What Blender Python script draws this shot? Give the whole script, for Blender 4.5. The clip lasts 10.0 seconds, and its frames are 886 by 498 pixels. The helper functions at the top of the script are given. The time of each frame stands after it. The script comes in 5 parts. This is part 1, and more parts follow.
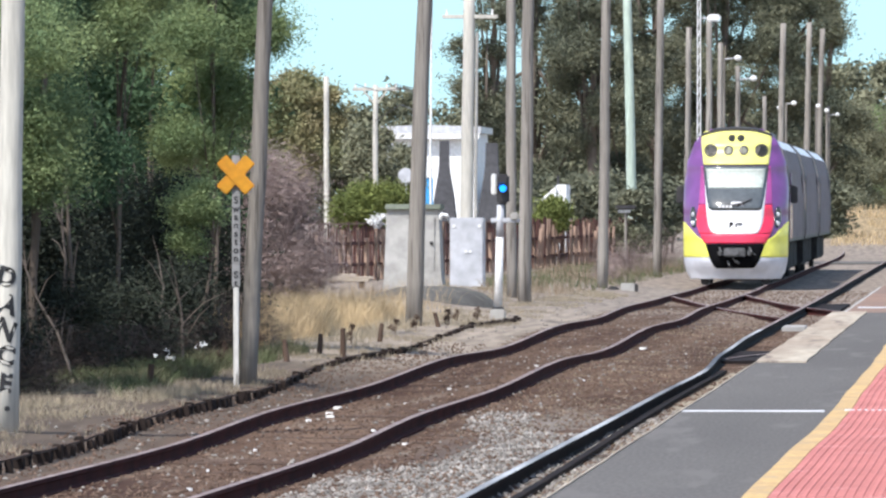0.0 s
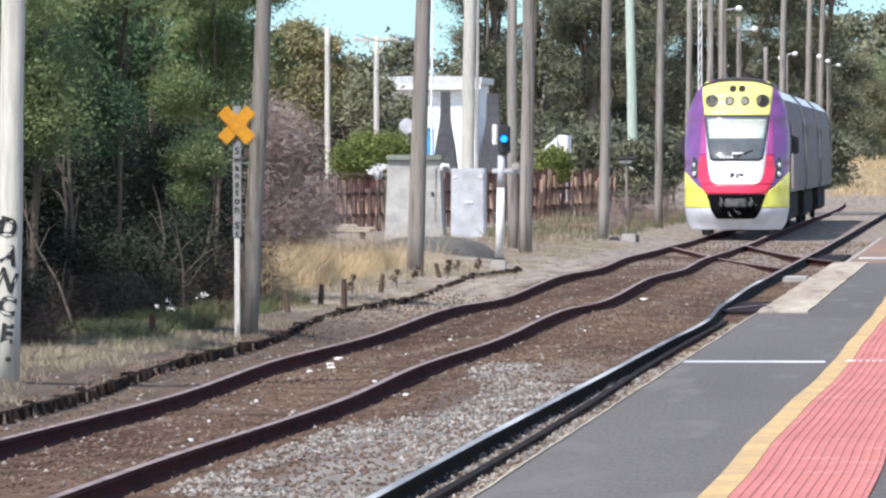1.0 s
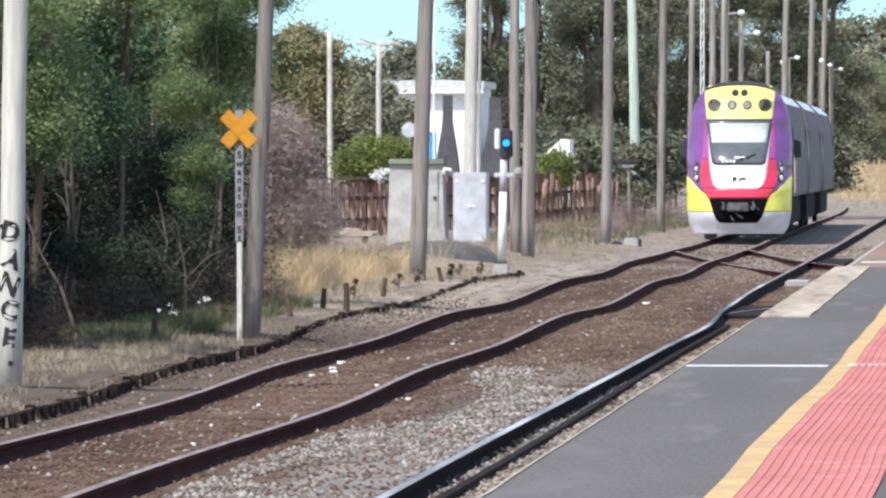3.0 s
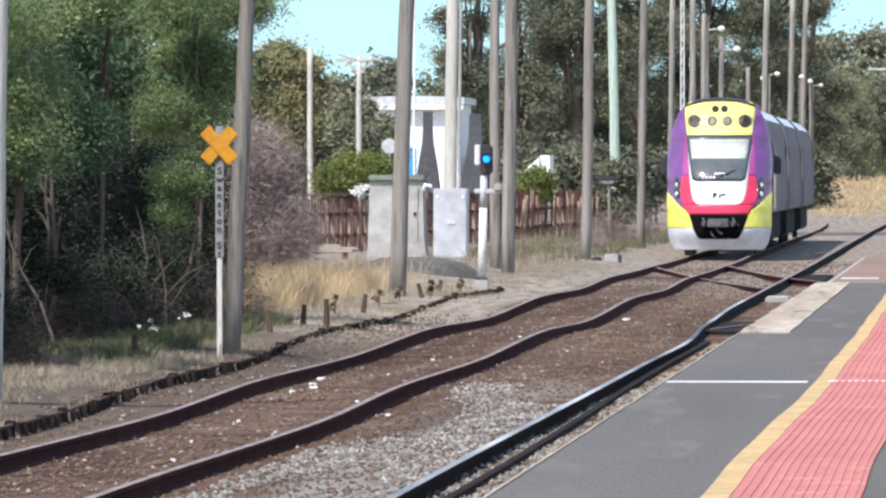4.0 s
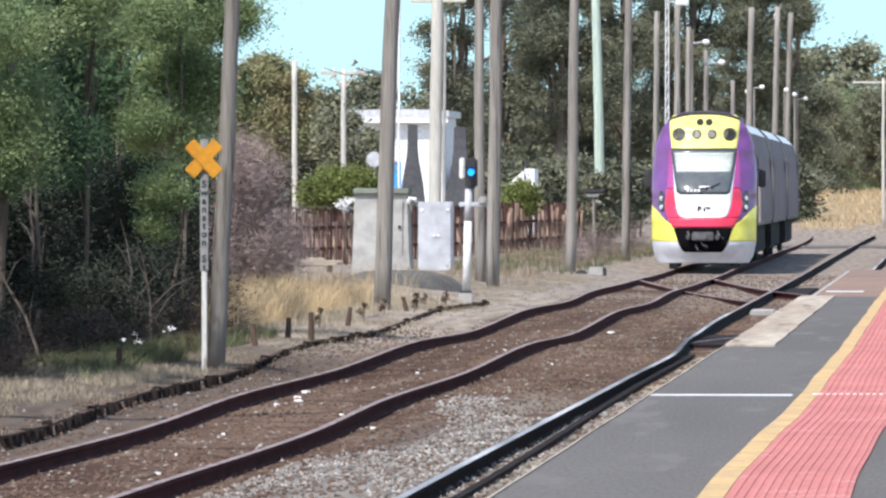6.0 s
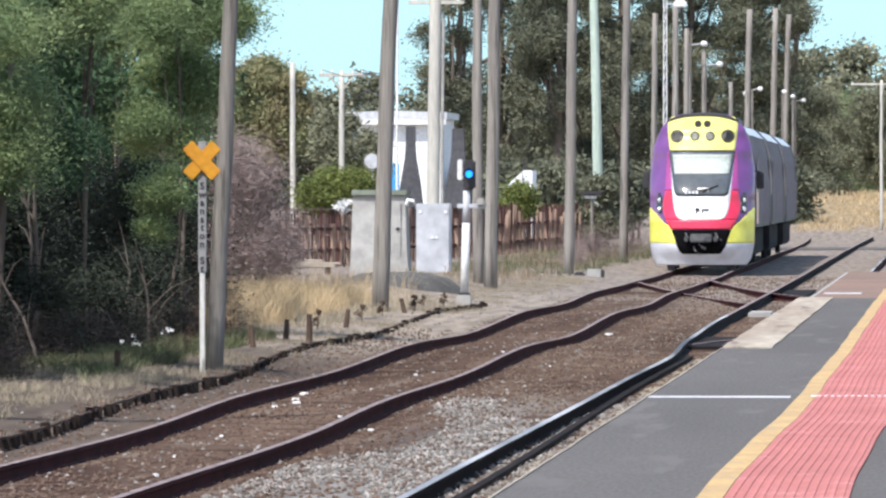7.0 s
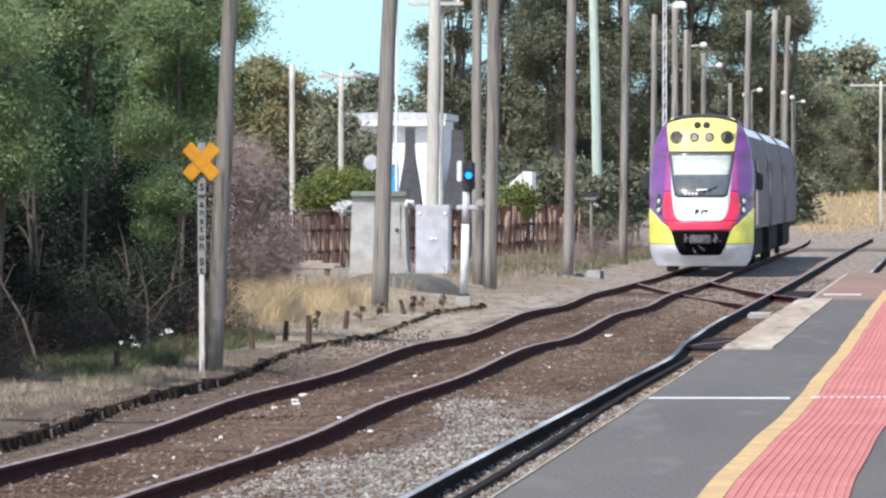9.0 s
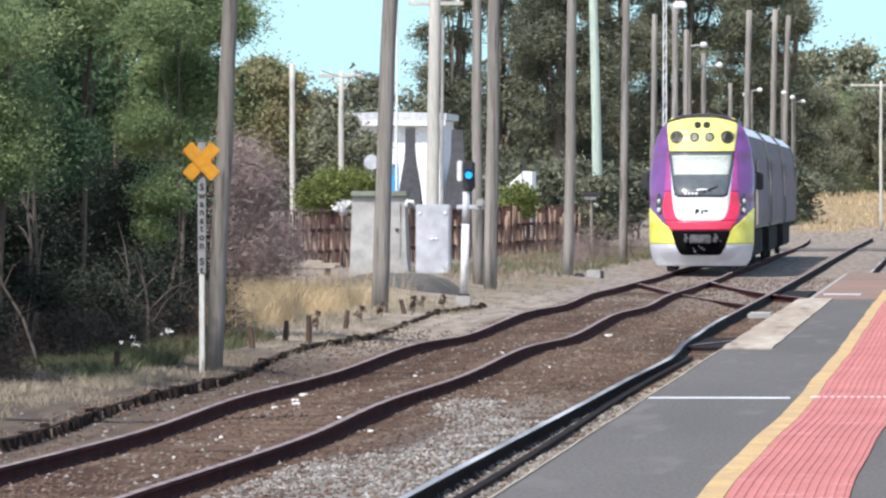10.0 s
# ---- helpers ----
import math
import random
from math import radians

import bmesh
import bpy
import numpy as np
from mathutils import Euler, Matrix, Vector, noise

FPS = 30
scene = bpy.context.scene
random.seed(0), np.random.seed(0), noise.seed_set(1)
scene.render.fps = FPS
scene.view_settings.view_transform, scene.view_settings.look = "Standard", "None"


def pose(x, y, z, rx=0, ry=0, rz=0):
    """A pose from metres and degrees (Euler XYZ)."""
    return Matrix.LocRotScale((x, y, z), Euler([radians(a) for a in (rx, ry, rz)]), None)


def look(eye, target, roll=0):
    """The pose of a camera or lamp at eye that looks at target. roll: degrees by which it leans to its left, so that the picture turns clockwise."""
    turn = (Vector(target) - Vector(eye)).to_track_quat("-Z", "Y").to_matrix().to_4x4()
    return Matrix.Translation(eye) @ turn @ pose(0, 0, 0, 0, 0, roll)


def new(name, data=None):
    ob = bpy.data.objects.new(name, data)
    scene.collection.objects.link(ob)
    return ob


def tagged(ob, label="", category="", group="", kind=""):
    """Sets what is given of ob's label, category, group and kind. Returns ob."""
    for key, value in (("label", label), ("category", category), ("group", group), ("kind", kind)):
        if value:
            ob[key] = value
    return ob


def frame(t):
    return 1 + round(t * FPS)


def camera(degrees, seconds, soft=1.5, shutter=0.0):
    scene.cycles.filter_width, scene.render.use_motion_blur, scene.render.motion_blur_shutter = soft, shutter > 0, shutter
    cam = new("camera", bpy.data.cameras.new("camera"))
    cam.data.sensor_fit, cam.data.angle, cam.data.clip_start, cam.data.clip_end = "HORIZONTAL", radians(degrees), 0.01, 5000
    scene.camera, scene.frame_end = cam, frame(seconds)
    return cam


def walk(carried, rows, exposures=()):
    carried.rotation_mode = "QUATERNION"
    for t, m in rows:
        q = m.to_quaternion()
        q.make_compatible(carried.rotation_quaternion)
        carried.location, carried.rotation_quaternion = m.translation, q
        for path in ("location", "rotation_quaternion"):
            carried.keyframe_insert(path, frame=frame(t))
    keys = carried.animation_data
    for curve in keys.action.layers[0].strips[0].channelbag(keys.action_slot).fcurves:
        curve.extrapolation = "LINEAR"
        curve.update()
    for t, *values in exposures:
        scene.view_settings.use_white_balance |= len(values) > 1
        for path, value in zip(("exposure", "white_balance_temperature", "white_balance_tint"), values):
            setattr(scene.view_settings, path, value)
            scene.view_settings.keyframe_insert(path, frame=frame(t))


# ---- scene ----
# The camera stands on the platform, 1.1 m above its paving, and only turns. x to the right, y along the tracks, z from the rail heads.
cam = camera(5.9, 10.0, soft=2.4)
EYE = (0.0, 0.0, 2.2)
YAW, TILT, ROLL = 3.468, -0.380, 0.0
STEP = 0.0037627  # degrees of turn in one step of the sway
SWAY = [
    (0.0, 60.7, 23.0), (0.1, 38, 9), (0.2, 23, 2), (0.3, 14, -10), (0.4, 16, -19), (0.5, 25.2, -27.7),
    (0.6, 31, -35), (0.7, 41, -42), (0.8, 46, -48), (0.9, 55, -58), (1.0, 62.6, -64.5), (1.2, 75, -73),
    (1.5, 91.9, -87.2), (1.7, 98, -89), (2.0, 101.3, -88.2), (2.3, 99, -83.5), (2.5, 91.6, -77.3), (2.7, 81.5, -69.0), (3.8, 36.5, -33.5), (4.0, 31.5, -28.8), (4.5, 19.7, -18.8),
    (5.0, 13.0, -12.7), (5.5, 8.2, -8.8), (5.7, 6.4, -7.2), (6.8, 1.6, -2.8), (7.0, 1.0, -2.2), (7.5, -0.3, -0.7), (8.0, -0.9, 0.0), (8.5, -0.8, 0.0),
    (9.0, 0.0, 0.0), (9.5, 0.6, -1.2), (10.0, 0.2, -0.4),
]
walk(cam, [(t, pose(*EYE, 90 + TILT + STEP * dy, ROLL, YAW + STEP * dx)) for t, dx, dy in SWAY],
     exposures=[(0.0, 0.70), (5.5, 0.70), (7.5, 0.66), (10.0, 0.64)])

# ---- light: a high clear summer sun from the left, a little behind the camera ----
SUN_DIR = Vector((-0.29, -0.50, 0.82)).normalized()
world = bpy.data.worlds.new("world")
scene.world = world
world.use_nodes = True
sky = world.node_tree.nodes.new("ShaderNodeTexSky")
sky.sky_type, sky.sun_disc = "NISHITA", False
sky.sun_elevation = math.asin(SUN_DIR.z)
sky.sun_rotation = math.atan2(SUN_DIR.x, SUN_DIR.y)
sky.air_density, sky.dust_density, sky.ozone_density = 1.0, 1.2, 1.2
world.node_tree.links.new(sky.outputs[0], world.node_tree.nodes["Background"].inputs[0])
world.node_tree.nodes["Background"].inputs[1].default_value = 0.15
lamp = bpy.data.lights.new("sun", "SUN")
lamp.energy, lamp.angle, lamp.color = 3.45, radians(0.6), (1.0, 0.96, 0.92)
new("sun", lamp).matrix_world = look(SUN_DIR * 50, (0, 0, 0))


# ---- materials ----
def material(name, colour, second=None, rough=0.8, metal=0.0, grain=8.0, blotch=0.8, bump=0.2, wear=None, island=0.0, per_object=0.0, translucent=0.0, stretch=(1, 1, 1), coat=0.0):
    """A surface with variation at two scales: broad blotches between two colours, fine grain and relief, and optional worn patches."""
    m = bpy.data.materials.new(name)
    m.use_nodes = True
    n, l = m.node_tree.nodes, m.node_tree.links
    p = n["Principled BSDF"]
    second = second or tuple(c * 0.7 for c in colour)
    geo = n.new("ShaderNodeNewGeometry")
    stretched = n.new("ShaderNodeMapping")
    stretched.inputs["Scale"].default_value = stretch
    l.new(geo.outputs["Position"], stretched.inputs["Vector"])

    def field(scale, detail):
        t = n.new("ShaderNodeTexNoise")
        t.inputs["Scale"].default_value, t.inputs["Detail"].default_value = scale, detail
        l.new(stretched.outputs[0], t.inputs["Vector"])
        return t.outputs["Fac"]

    def blend(fac, a, b):
        mix = n.new("ShaderNodeMix")
        mix.data_type = "RGBA"
        l.new(fac, mix.inputs[0])
        for socket, value in ((mix.inputs[6], a), (mix.inputs[7], b)):
            if isinstance(value, tuple):
                socket.default_value = (*value, 1)
            else:
                l.new(value, socket)
        return mix.outputs[2]

    def ramp(fac, lo, hi):
        r = n.new("ShaderNodeMapRange")
        r.inputs[1].default_value, r.inputs[2].default_value = lo, hi
        l.new(fac, r.inputs[0])
        return r.outputs[0]

    def scaled(col, fac, lo, hi):
        """col times a value between lo and hi, by fac."""
        r = n.new("ShaderNodeMapRange")
        r.inputs[3].default_value, r.inputs[4].default_value = lo, hi
        l.new(fac, r.inputs[0])
        v = n.new("ShaderNodeVectorMath")
        v.operation = "SCALE"
        l.new(col, v.inputs[0])
        l.new(r.outputs[0], v.inputs["Scale"])
        return v.outputs[0]

    broad, fine = field(blotch, 4), field(grain, 6)
    col = blend(ramp(broad, 0.35, 0.65), colour, second)
    col = scaled(col, ramp(fine, 0.3, 0.7), 0.82, 1.15)
    if wear:
        col = blend(ramp(field(blotch * 3.1, 8), 0.58, 0.66), col, wear)
    if island:
        col = scaled(col, geo.outputs["Random Per Island"], 1 - island, 1 + island)
    if per_object:
        info = n.new("ShaderNodeObjectInfo")
        col = scaled(col, info.outputs["Random"], 1 - per_object, 1 + per_object)
    l.new(col, p.inputs["Base Color"])
    p.inputs["Roughness"].default_value, p.inputs["Metallic"].default_value = rough, metal
    p.inputs["Coat Weight"].default_value = coat
    if rough > 0.7:
        p.inputs["Specular IOR Level"].default_value = 0.12
    if bump:
        b = n.new("ShaderNodeBump")
        b.inputs["Strength"].default_value, b.inputs["Distance"].default_value = bump, 0.02
        l.new(fine, b.inputs["Height"])
        l.new(b.outputs[0], p.inputs["Normal"])
    if translucent:
        tr = n.new("ShaderNodeBsdfTranslucent")
        l.new(col, tr.inputs[0])
        mx = n.new("ShaderNodeMixShader")
        mx.inputs[0].default_value = translucent
        l.new(p.outputs[0], mx.inputs[1])
        l.new(tr.outputs[0], mx.inputs[2])
        l.new(mx.outputs[0], n["Material Output"].inputs[0])
    return m


def glow(name, colour, strength):
    m = bpy.data.materials.new(name)
    m.use_nodes = True
    p = m.node_tree.nodes["Principled BSDF"]
    p.inputs["Base Color"].default_value = (*colour, 1)
    p.inputs["Emission Color"].default_value = (*colour, 1)
    p.inputs["Emission Strength"].default_value = strength
    return m


M_RAIL = material("rusty rail", (0.078, 0.020, 0.018), (0.042, 0.013, 0.012), 0.95, 0.0, 14, 1.2, 0.15)
M_RAIL_BLACK = material("black rail and pit shadow", (0.014, 0.012, 0.013), (0.024, 0.018, 0.017), 0.95, 0.0, 14, 1.2, 0.1)
M_DEADWEED = material("dead brown weeds", (0.27, 0.21, 0.15), (0.19, 0.15, 0.11), 0.95, 0, 6, 0.5, 0.0, island=0.35)
# polished steel whose patchy sheen is put into pale and dark blotches
M_RAIL_TOP = material("polished rail head with painted sheen", (0.50, 0.50, 0.50), (0.060, 0.052, 0.050), 0.5, 0.2, 30, 0.9, 0.03, stretch=(1, 0.12, 1))
M_RAIL_DULL = material("dull rail head", (0.30, 0.235, 0.22), (0.13, 0.09, 0.085), 0.7, 0.0, 30, 2.0, 0.03)
M_ROD = material("dark rusted stool", (0.040, 0.029, 0.025), (0.024, 0.018, 0.016), 0.95, 0, 14, 1.2, 0.2)
M_SLEEPER = material("old sleeper timber", (0.125, 0.085, 0.066), (0.085, 0.058, 0.045), 0.9, 0, 12, 2, 0.4, per_object=0.25)
M_ASPHALT = material("platform asphalt", (0.128, 0.119, 0.111), (0.108, 0.100, 0.094), 0.9, 0, 60, 1.3, 0.1, wear=(0.14, 0.13, 0.122), stretch=(1, 0.10, 1))
M_COPING = material("pale concrete coping", (0.44, 0.385, 0.31), (0.33, 0.27, 0.21), 0.9, 0, 10, 2.2, 0.2, wear=(0.22, 0.18, 0.15), stretch=(1, 0.08, 1))
M_PAVER = material("reddish brown paving", (0.26, 0.17, 0.13), (0.20, 0.145, 0.12), 0.9, 0, 10, 0.5, 0.2)
M_YELLOW_LINE = material("worn yellow line paint", (0.54, 0.37, 0.17), (0.43, 0.30, 0.16), 0.85, 0, 30, 3.0, 0.1, wear=(0.36, 0.29, 0.21))
M_WHITE_LINE = material("white line paint", (0.66, 0.66, 0.66), (0.50, 0.50, 0.51), 0.7, 0, 20, 2.0, 0.05)
M_TACTILE = material("salmon tactile paving", (0.50, 0.190, 0.170), (0.44, 0.165, 0.148), 0.85, 0, 26, 0.9, 0.1, per_object=0.06, wear=(0.55, 0.25, 0.235))
M_WOOD_POLE = material("weathered timber pole", (0.30, 0.276, 0.248), (0.195, 0.178, 0.16), 0.9, 0, 14, 1.6, 0.7, wear=(0.12, 0.108, 0.096), stretch=(3, 3, 0.14), per_object=0.14)
M_PALE_POLE = material("pale painted timber pole", (0.56, 0.54, 0.48), (0.45, 0.43, 0.39), 0.85, 0, 8, 1.0, 0.3, stretch=(3, 3, 0.3))
M_GREEN_POLE = material("pale greenish pole", (0.50, 0.60, 0.52), (0.40, 0.48, 0.41), 0.8, 0, 6, 1.4, 0.3, stretch=(3, 3, 0.3))
M_GRAFFITI = material("black graffiti paint", (0.02, 0.02, 0.022), None, 0.5, 0, 30, 3, 0.0)
M_LETTER = material("black letter paint", (0.03, 0.03, 0.035), None, 0.6, 0, 30, 3, 0.0)
M_BOARD = material("weathered grey board", (0.30, 0.30, 0.30), (0.24, 0.24, 0.24), 0.8, 0, 10, 2, 0.05)
M_ORANGE = material("orange sign board", (0.60, 0.28, 0.012), (0.52, 0.21, 0.012), 0.6, 0, 10, 2, 0.05)
M_CONCRETE = material("grey concrete", (0.41, 0.40, 0.38), (0.33, 0.32, 0.30), 0.9, 0, 4, 0.9, 0.2, wear=(0.34, 0.33, 0.32))
M_LID = material("mossy concrete", (0.23, 0.255, 0.205), (0.16, 0.18, 0.145), 0.9, 0, 6, 1.5, 0.3)
M_GALV = material("galvanised sheet", (0.52, 0.53, 0.56), (0.44, 0.45, 0.48), 0.6, 0.15, 4, 1.6, 0.03)
M_DARKMETAL = material("dark painted metal", (0.03, 0.03, 0.035), (0.05, 0.045, 0.045), 0.55, 0.2, 14, 2, 0.05)
M_WHITEPAINT = material("white paint", (0.80, 0.80, 0.79), (0.70, 0.70, 0.69), 0.6, 0, 12, 1.2, 0.05)
M_OLDWHITE = material("worn white paint", (0.66, 0.65, 0.62), (0.52, 0.50, 0.47), 0.8, 0, 12, 2.2, 0.2, wear=(0.30, 0.28, 0.25), stretch=(2, 2, 0.5))
M_FENCE = material("rusty red fence slat", (0.15, 0.075, 0.062), (0.10, 0.052, 0.045), 0.9, 0, 10, 1.6, 0.4, stretch=(3, 3, 0.4), per_object=0.4)
M_FENCE_PALE = material("bleached fence batten", (0.36, 0.25, 0.19), (0.26, 0.18, 0.14), 0.9, 0, 10, 1.6, 0.4, stretch=(3, 3, 0.4), per_object=0.3)
M_PLANK = material("bleached plank", (0.50, 0.44, 0.37), (0.38, 0.33, 0.27), 0.9, 0, 10, 1.6, 0.4, stretch=(0.4, 3, 3))
M_HEAP = material("grey crushed gravel", (0.125, 0.117, 0.105), (0.085, 0.079, 0.071), 0.95, 0, 9, 0.9, 0.6, wear=(0.17, 0.155, 0.13))
M_HOUSE = material("white weatherboard", (0.88, 0.88, 0.88), (0.84, 0.84, 0.84), 0.7, 0, 8, 0.4, 0.05)
M_GREYWALL = material("dark grey render", (0.085, 0.085, 0.092), (0.07, 0.07, 0.076), 0.85, 0, 6, 0.6, 0.1)
M_ROOF = material("pale sheet roof", (0.62, 0.63, 0.66), (0.54, 0.55, 0.58), 0.5, 0.2, 6, 0.4, 0.05)
M_BLUE = material("bright blue sheet", (0.05, 0.35, 0.72), (0.05, 0.29, 0.62), 0.5, 0, 8, 0.8, 0.03)
M_BARK = material("grey brown bark", (0.17, 0.14, 0.115), (0.11, 0.09, 0.075), 0.95, 0, 8, 1.2, 0.6, stretch=(2, 2, 0.4))
M_STONE = material("ballast stone", (0.165, 0.118, 0.090), (0.088, 0.056, 0.042), 0.9, 0, 20, 1.0, 0.2, island=0.32)
M_PALESTONE = material("pale gravel stone", (0.275, 0.26, 0.24), (0.17, 0.152, 0.134), 0.9, 0, 20, 1.0, 0.2, island=0.45)
M_LITTER = material("white litter", (0.82, 0.82, 0.80), (0.70, 0.70, 0.70), 0.7, 0, 20, 3, 0.0)
M_DRYGRASS = material("dry straw grass", (0.355, 0.30, 0.215), (0.27, 0.23, 0.17), 0.9, 0, 6, 0.6, 0.0, island=0.3, translucent=0.25)
M_TALLGRASS = material("golden dry grass", (0.55, 0.42, 0.25), (0.42, 0.32, 0.20), 0.9, 0, 6, 0.6, 0.0, island=0.3, translucent=0.25)
M_PALEGRASS = material("bleached grass", (0.42, 0.36, 0.26), (0.30, 0.255, 0.185), 0.9, 0, 6, 0.6, 0.0, island=0.35, translucent=0.2)
M_WEED = material("green weeds", (0.10, 0.135, 0.062), (0.13, 0.115, 0.075), 0.85, 0, 6, 0.8, 0.0, island=0.4, translucent=0.25)
M_STEM = material("grey stem bark", (0.15, 0.125, 0.108), (0.095, 0.08, 0.07), 0.95, 0, 8, 1.0, 0.3)
M_TWIG = material("dead twigs", (0.35, 0.275, 0.255), (0.25, 0.195, 0.185), 0.95, 0, 6, 0.5, 0.0, island=0.35)
# darker than M_TWIG: tree shade is painted into these canes
M_CANE = material("dry canes darkened for shade", (0.095, 0.074, 0.064), (0.06, 0.047, 0.042), 0.95, 0, 6, 0.5, 0.0, island=0.4)
# shaded copy of the wattle foliage; the next material is its lit copy
M_WATTLE_SHADE = material("wattle leaves in painted shade", (0.100, 0.160, 0.085), (0.055, 0.100, 0.056), 0.9, 0, 4, 0.5, 0.0, island=0.3, translucent=0.3)
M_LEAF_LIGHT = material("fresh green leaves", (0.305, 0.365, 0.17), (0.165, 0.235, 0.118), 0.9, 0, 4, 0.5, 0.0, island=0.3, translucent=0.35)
# near-black leaf tone: the crowns' shade on the undergrowth is put into the colour
M_LEAF_SHADE = material("shrub leaves darkened for shade", (0.044, 0.053, 0.038), (0.032, 0.037, 0.029), 0.95, 0, 4, 0.7, 0.0, island=0.4)
M_LEAF_GUM = material("olive gum leaves", (0.192, 0.194, 0.130), (0.100, 0.112, 0.080), 0.85, 0, 3, 0.3, 0.0, island=0.38, translucent=0.15)
M_LEAF_BROWN = material("brownish leaves", (0.32, 0.275, 0.155), (0.215, 0.235, 0.12), 0.9, 0, 3, 0.5, 0.0, island=0.25, translucent=0.2)
M_LEAF_BUSH = material("bright bush leaves", (0.205, 0.235, 0.075), (0.14, 0.17, 0.058), 0.8, 0, 4, 0.9, 0.0, island=0.4, translucent=0.25)
M_LEAF_FAR = material("far grey green leaves", (0.235, 0.235, 0.155), (0.16, 0.165, 0.11), 0.8, 0, 1, 0.15, 0.0, island=0.4, translucent=0.15)


def ground_material():
    """Brown dirt and ballast between the rails, a pale gravel patch, bare grey soil and dry grass on the verge."""
    m = material("dirt and ballast", (0.142, 0.092, 0.062), (0.058, 0.031, 0.021), 0.95, 0, 7, 0.9, 0.8, wear=(0.165, 0.125, 0.094), stretch=(1, 0.07, 1))
    n, l = m.node_tree.nodes, m.node_tree.links
    p = n["Principled BSDF"]
    base = p.inputs["Base Color"].links[0].from_socket
    geo = n.new("ShaderNodeNewGeometry")
    xyz = n.new("ShaderNodeSeparateXYZ")
    l.new(geo.outputs["Position"], xyz.inputs[0])
    rough = n.new("ShaderNodeTexNoise")
    rough.inputs["Scale"].default_value, rough.inputs["Detail"].default_value = 1.1, 8
    longer = n.new("ShaderNodeMapping")
    longer.inputs["Scale"].default_value = (1, 0.08, 1)
    l.new(geo.outputs["Position"], longer.inputs["Vector"])
    l.new(longer.outputs[0], rough.inputs["Vector"])
    wob = n.new("ShaderNodeMath")
    wob.operation = "MULTIPLY_ADD"
    l.new(rough.outputs["Fac"], wob.inputs[0])
    wob.inputs[1].default_value, wob.inputs[2].default_value = 4.0, -2.0

    def step(axis, edge, soft, wobble):
        add = n.new("ShaderNodeMath")
        add.operation = "MULTIPLY_ADD"
        l.new(wob.outputs[0], add.inputs[0])
        add.inputs[1].default_value = wobble
        l.new(xyz.outputs[axis], add.inputs[2])
        r = n.new("ShaderNodeMapRange")
        r.interpolation_type = "SMOOTHSTEP"
        r.inputs[1].default_value, r.inputs[2].default_value = edge - soft, edge + soft
        l.new(add.outputs[0], r.inputs[0])
        return r.outputs[0]

    def times(a, b, invert=False):
        k = n.new("ShaderNodeMath")
        k.operation = "MULTIPLY"
        l.new(a, k.inputs[0])
        if invert:
            s = n.new("ShaderNodeMath")
            s.operation = "SUBTRACT"
            s.inputs[0].default_value = 1
            l.new(b, s.inputs[1])
            b = s.outputs[0]
        l.new(b, k.inputs[1])
        return k.outputs[0]

    def over(fac, below, colour):
        mix = n.new("ShaderNodeMix")
        mix.data_type = "RGBA"
        l.new(fac, mix.inputs[0])
        l.new(below, mix.inputs[6])
        tone = n.new("ShaderNodeMapRange")
        tone.inputs[1].default_value, tone.inputs[2].default_value = 0.35, 0.65
        tone.inputs[3].default_value, tone.inputs[4].default_value = 0.72, 1.22
        l.new(speck.outputs["Fac"], tone.inputs[0])
        v = n.new("ShaderNodeVectorMath")
        v.operation = "SCALE"
        v.inputs[0].default_value = colour
        l.new(tone.outputs[0], v.inputs["Scale"])
        l.new(v.outputs[0], mix.inputs[7])
        return mix.outputs[2]

    speck = n.new("ShaderNodeTexNoise")
    speck.inputs["Scale"].default_value, speck.inputs["Detail"].default_value = 5.0, 10
    l.new(longer.outputs[0], speck.inputs["Vector"])
    soil = times(step(0, -8.3, 0.5, 0.3), step(0, -8.3, 0.5, 0.3))
    inv = n.new("ShaderNodeMath")
    inv.operation = "SUBTRACT"
    inv.inputs[0].default_value = 1
    l.new(soil, inv.inputs[1])
    col = over(inv.outputs[0], base, (0.100, 0.077, 0.060))
    verge = times(inv.outputs[0], step(1, 118, 8, 2))
    col = over(verge, col, (0.275, 0.228, 0.182))
    far = step(1, 175, 18, 3)
    col = over(far, col, (0.235, 0.195, 0.16))
    patch = times(times(step(0, -5.3, 0.35, 0.4), step(0, -4.05, 0.3, 0.2), True), step(1, 92, 12, 4), True)
    col = over(patch, col, (0.195, 0.178, 0.158))
    strip = times(step(0, -3.75, 0.12, 0.05), step(1, 125, 10, 3), True)
    col = over(strip, col, (0.30, 0.255, 0.19))
    grassy = times(step(1, 424, 12, 5), step(0, -8.5, 1.0, 0.3))
    col = over(grassy, col, (0.30, 0.225, 0.13))
    l.new(col, p.inputs["Base Color"])
    return m


M_GROUND = ground_material()
M_SKY = glow("clear pale sky", (0.56, 0.89, 1.0), 0.75)
M_SKY.node_tree.nodes["Principled BSDF"].inputs["Base Color"].default_value = (0, 0, 0, 1)
M_SKY.node_tree.nodes["Principled BSDF"].inputs["Specular IOR Level"].default_value = 0


# ---- building helpers ----
def link(bm, name, mats, parent=None, smooth=False):
    me = bpy.data.meshes.new(name)
    if smooth:
        for f in bm.faces:
            f.smooth = True
    bm.to_mesh(me)
    bm.free()
    for m in (mats if isinstance(mats, (list, tuple)) else [mats]):
        me.materials.append(m)
    ob = new(name, me)
    ob.parent = parent
    return ob


def part(name, bm, mat, parent, label="", smooth=False):
    ob = link(bm, name, mat, parent, smooth)
    return tagged(ob, label) if label else ob


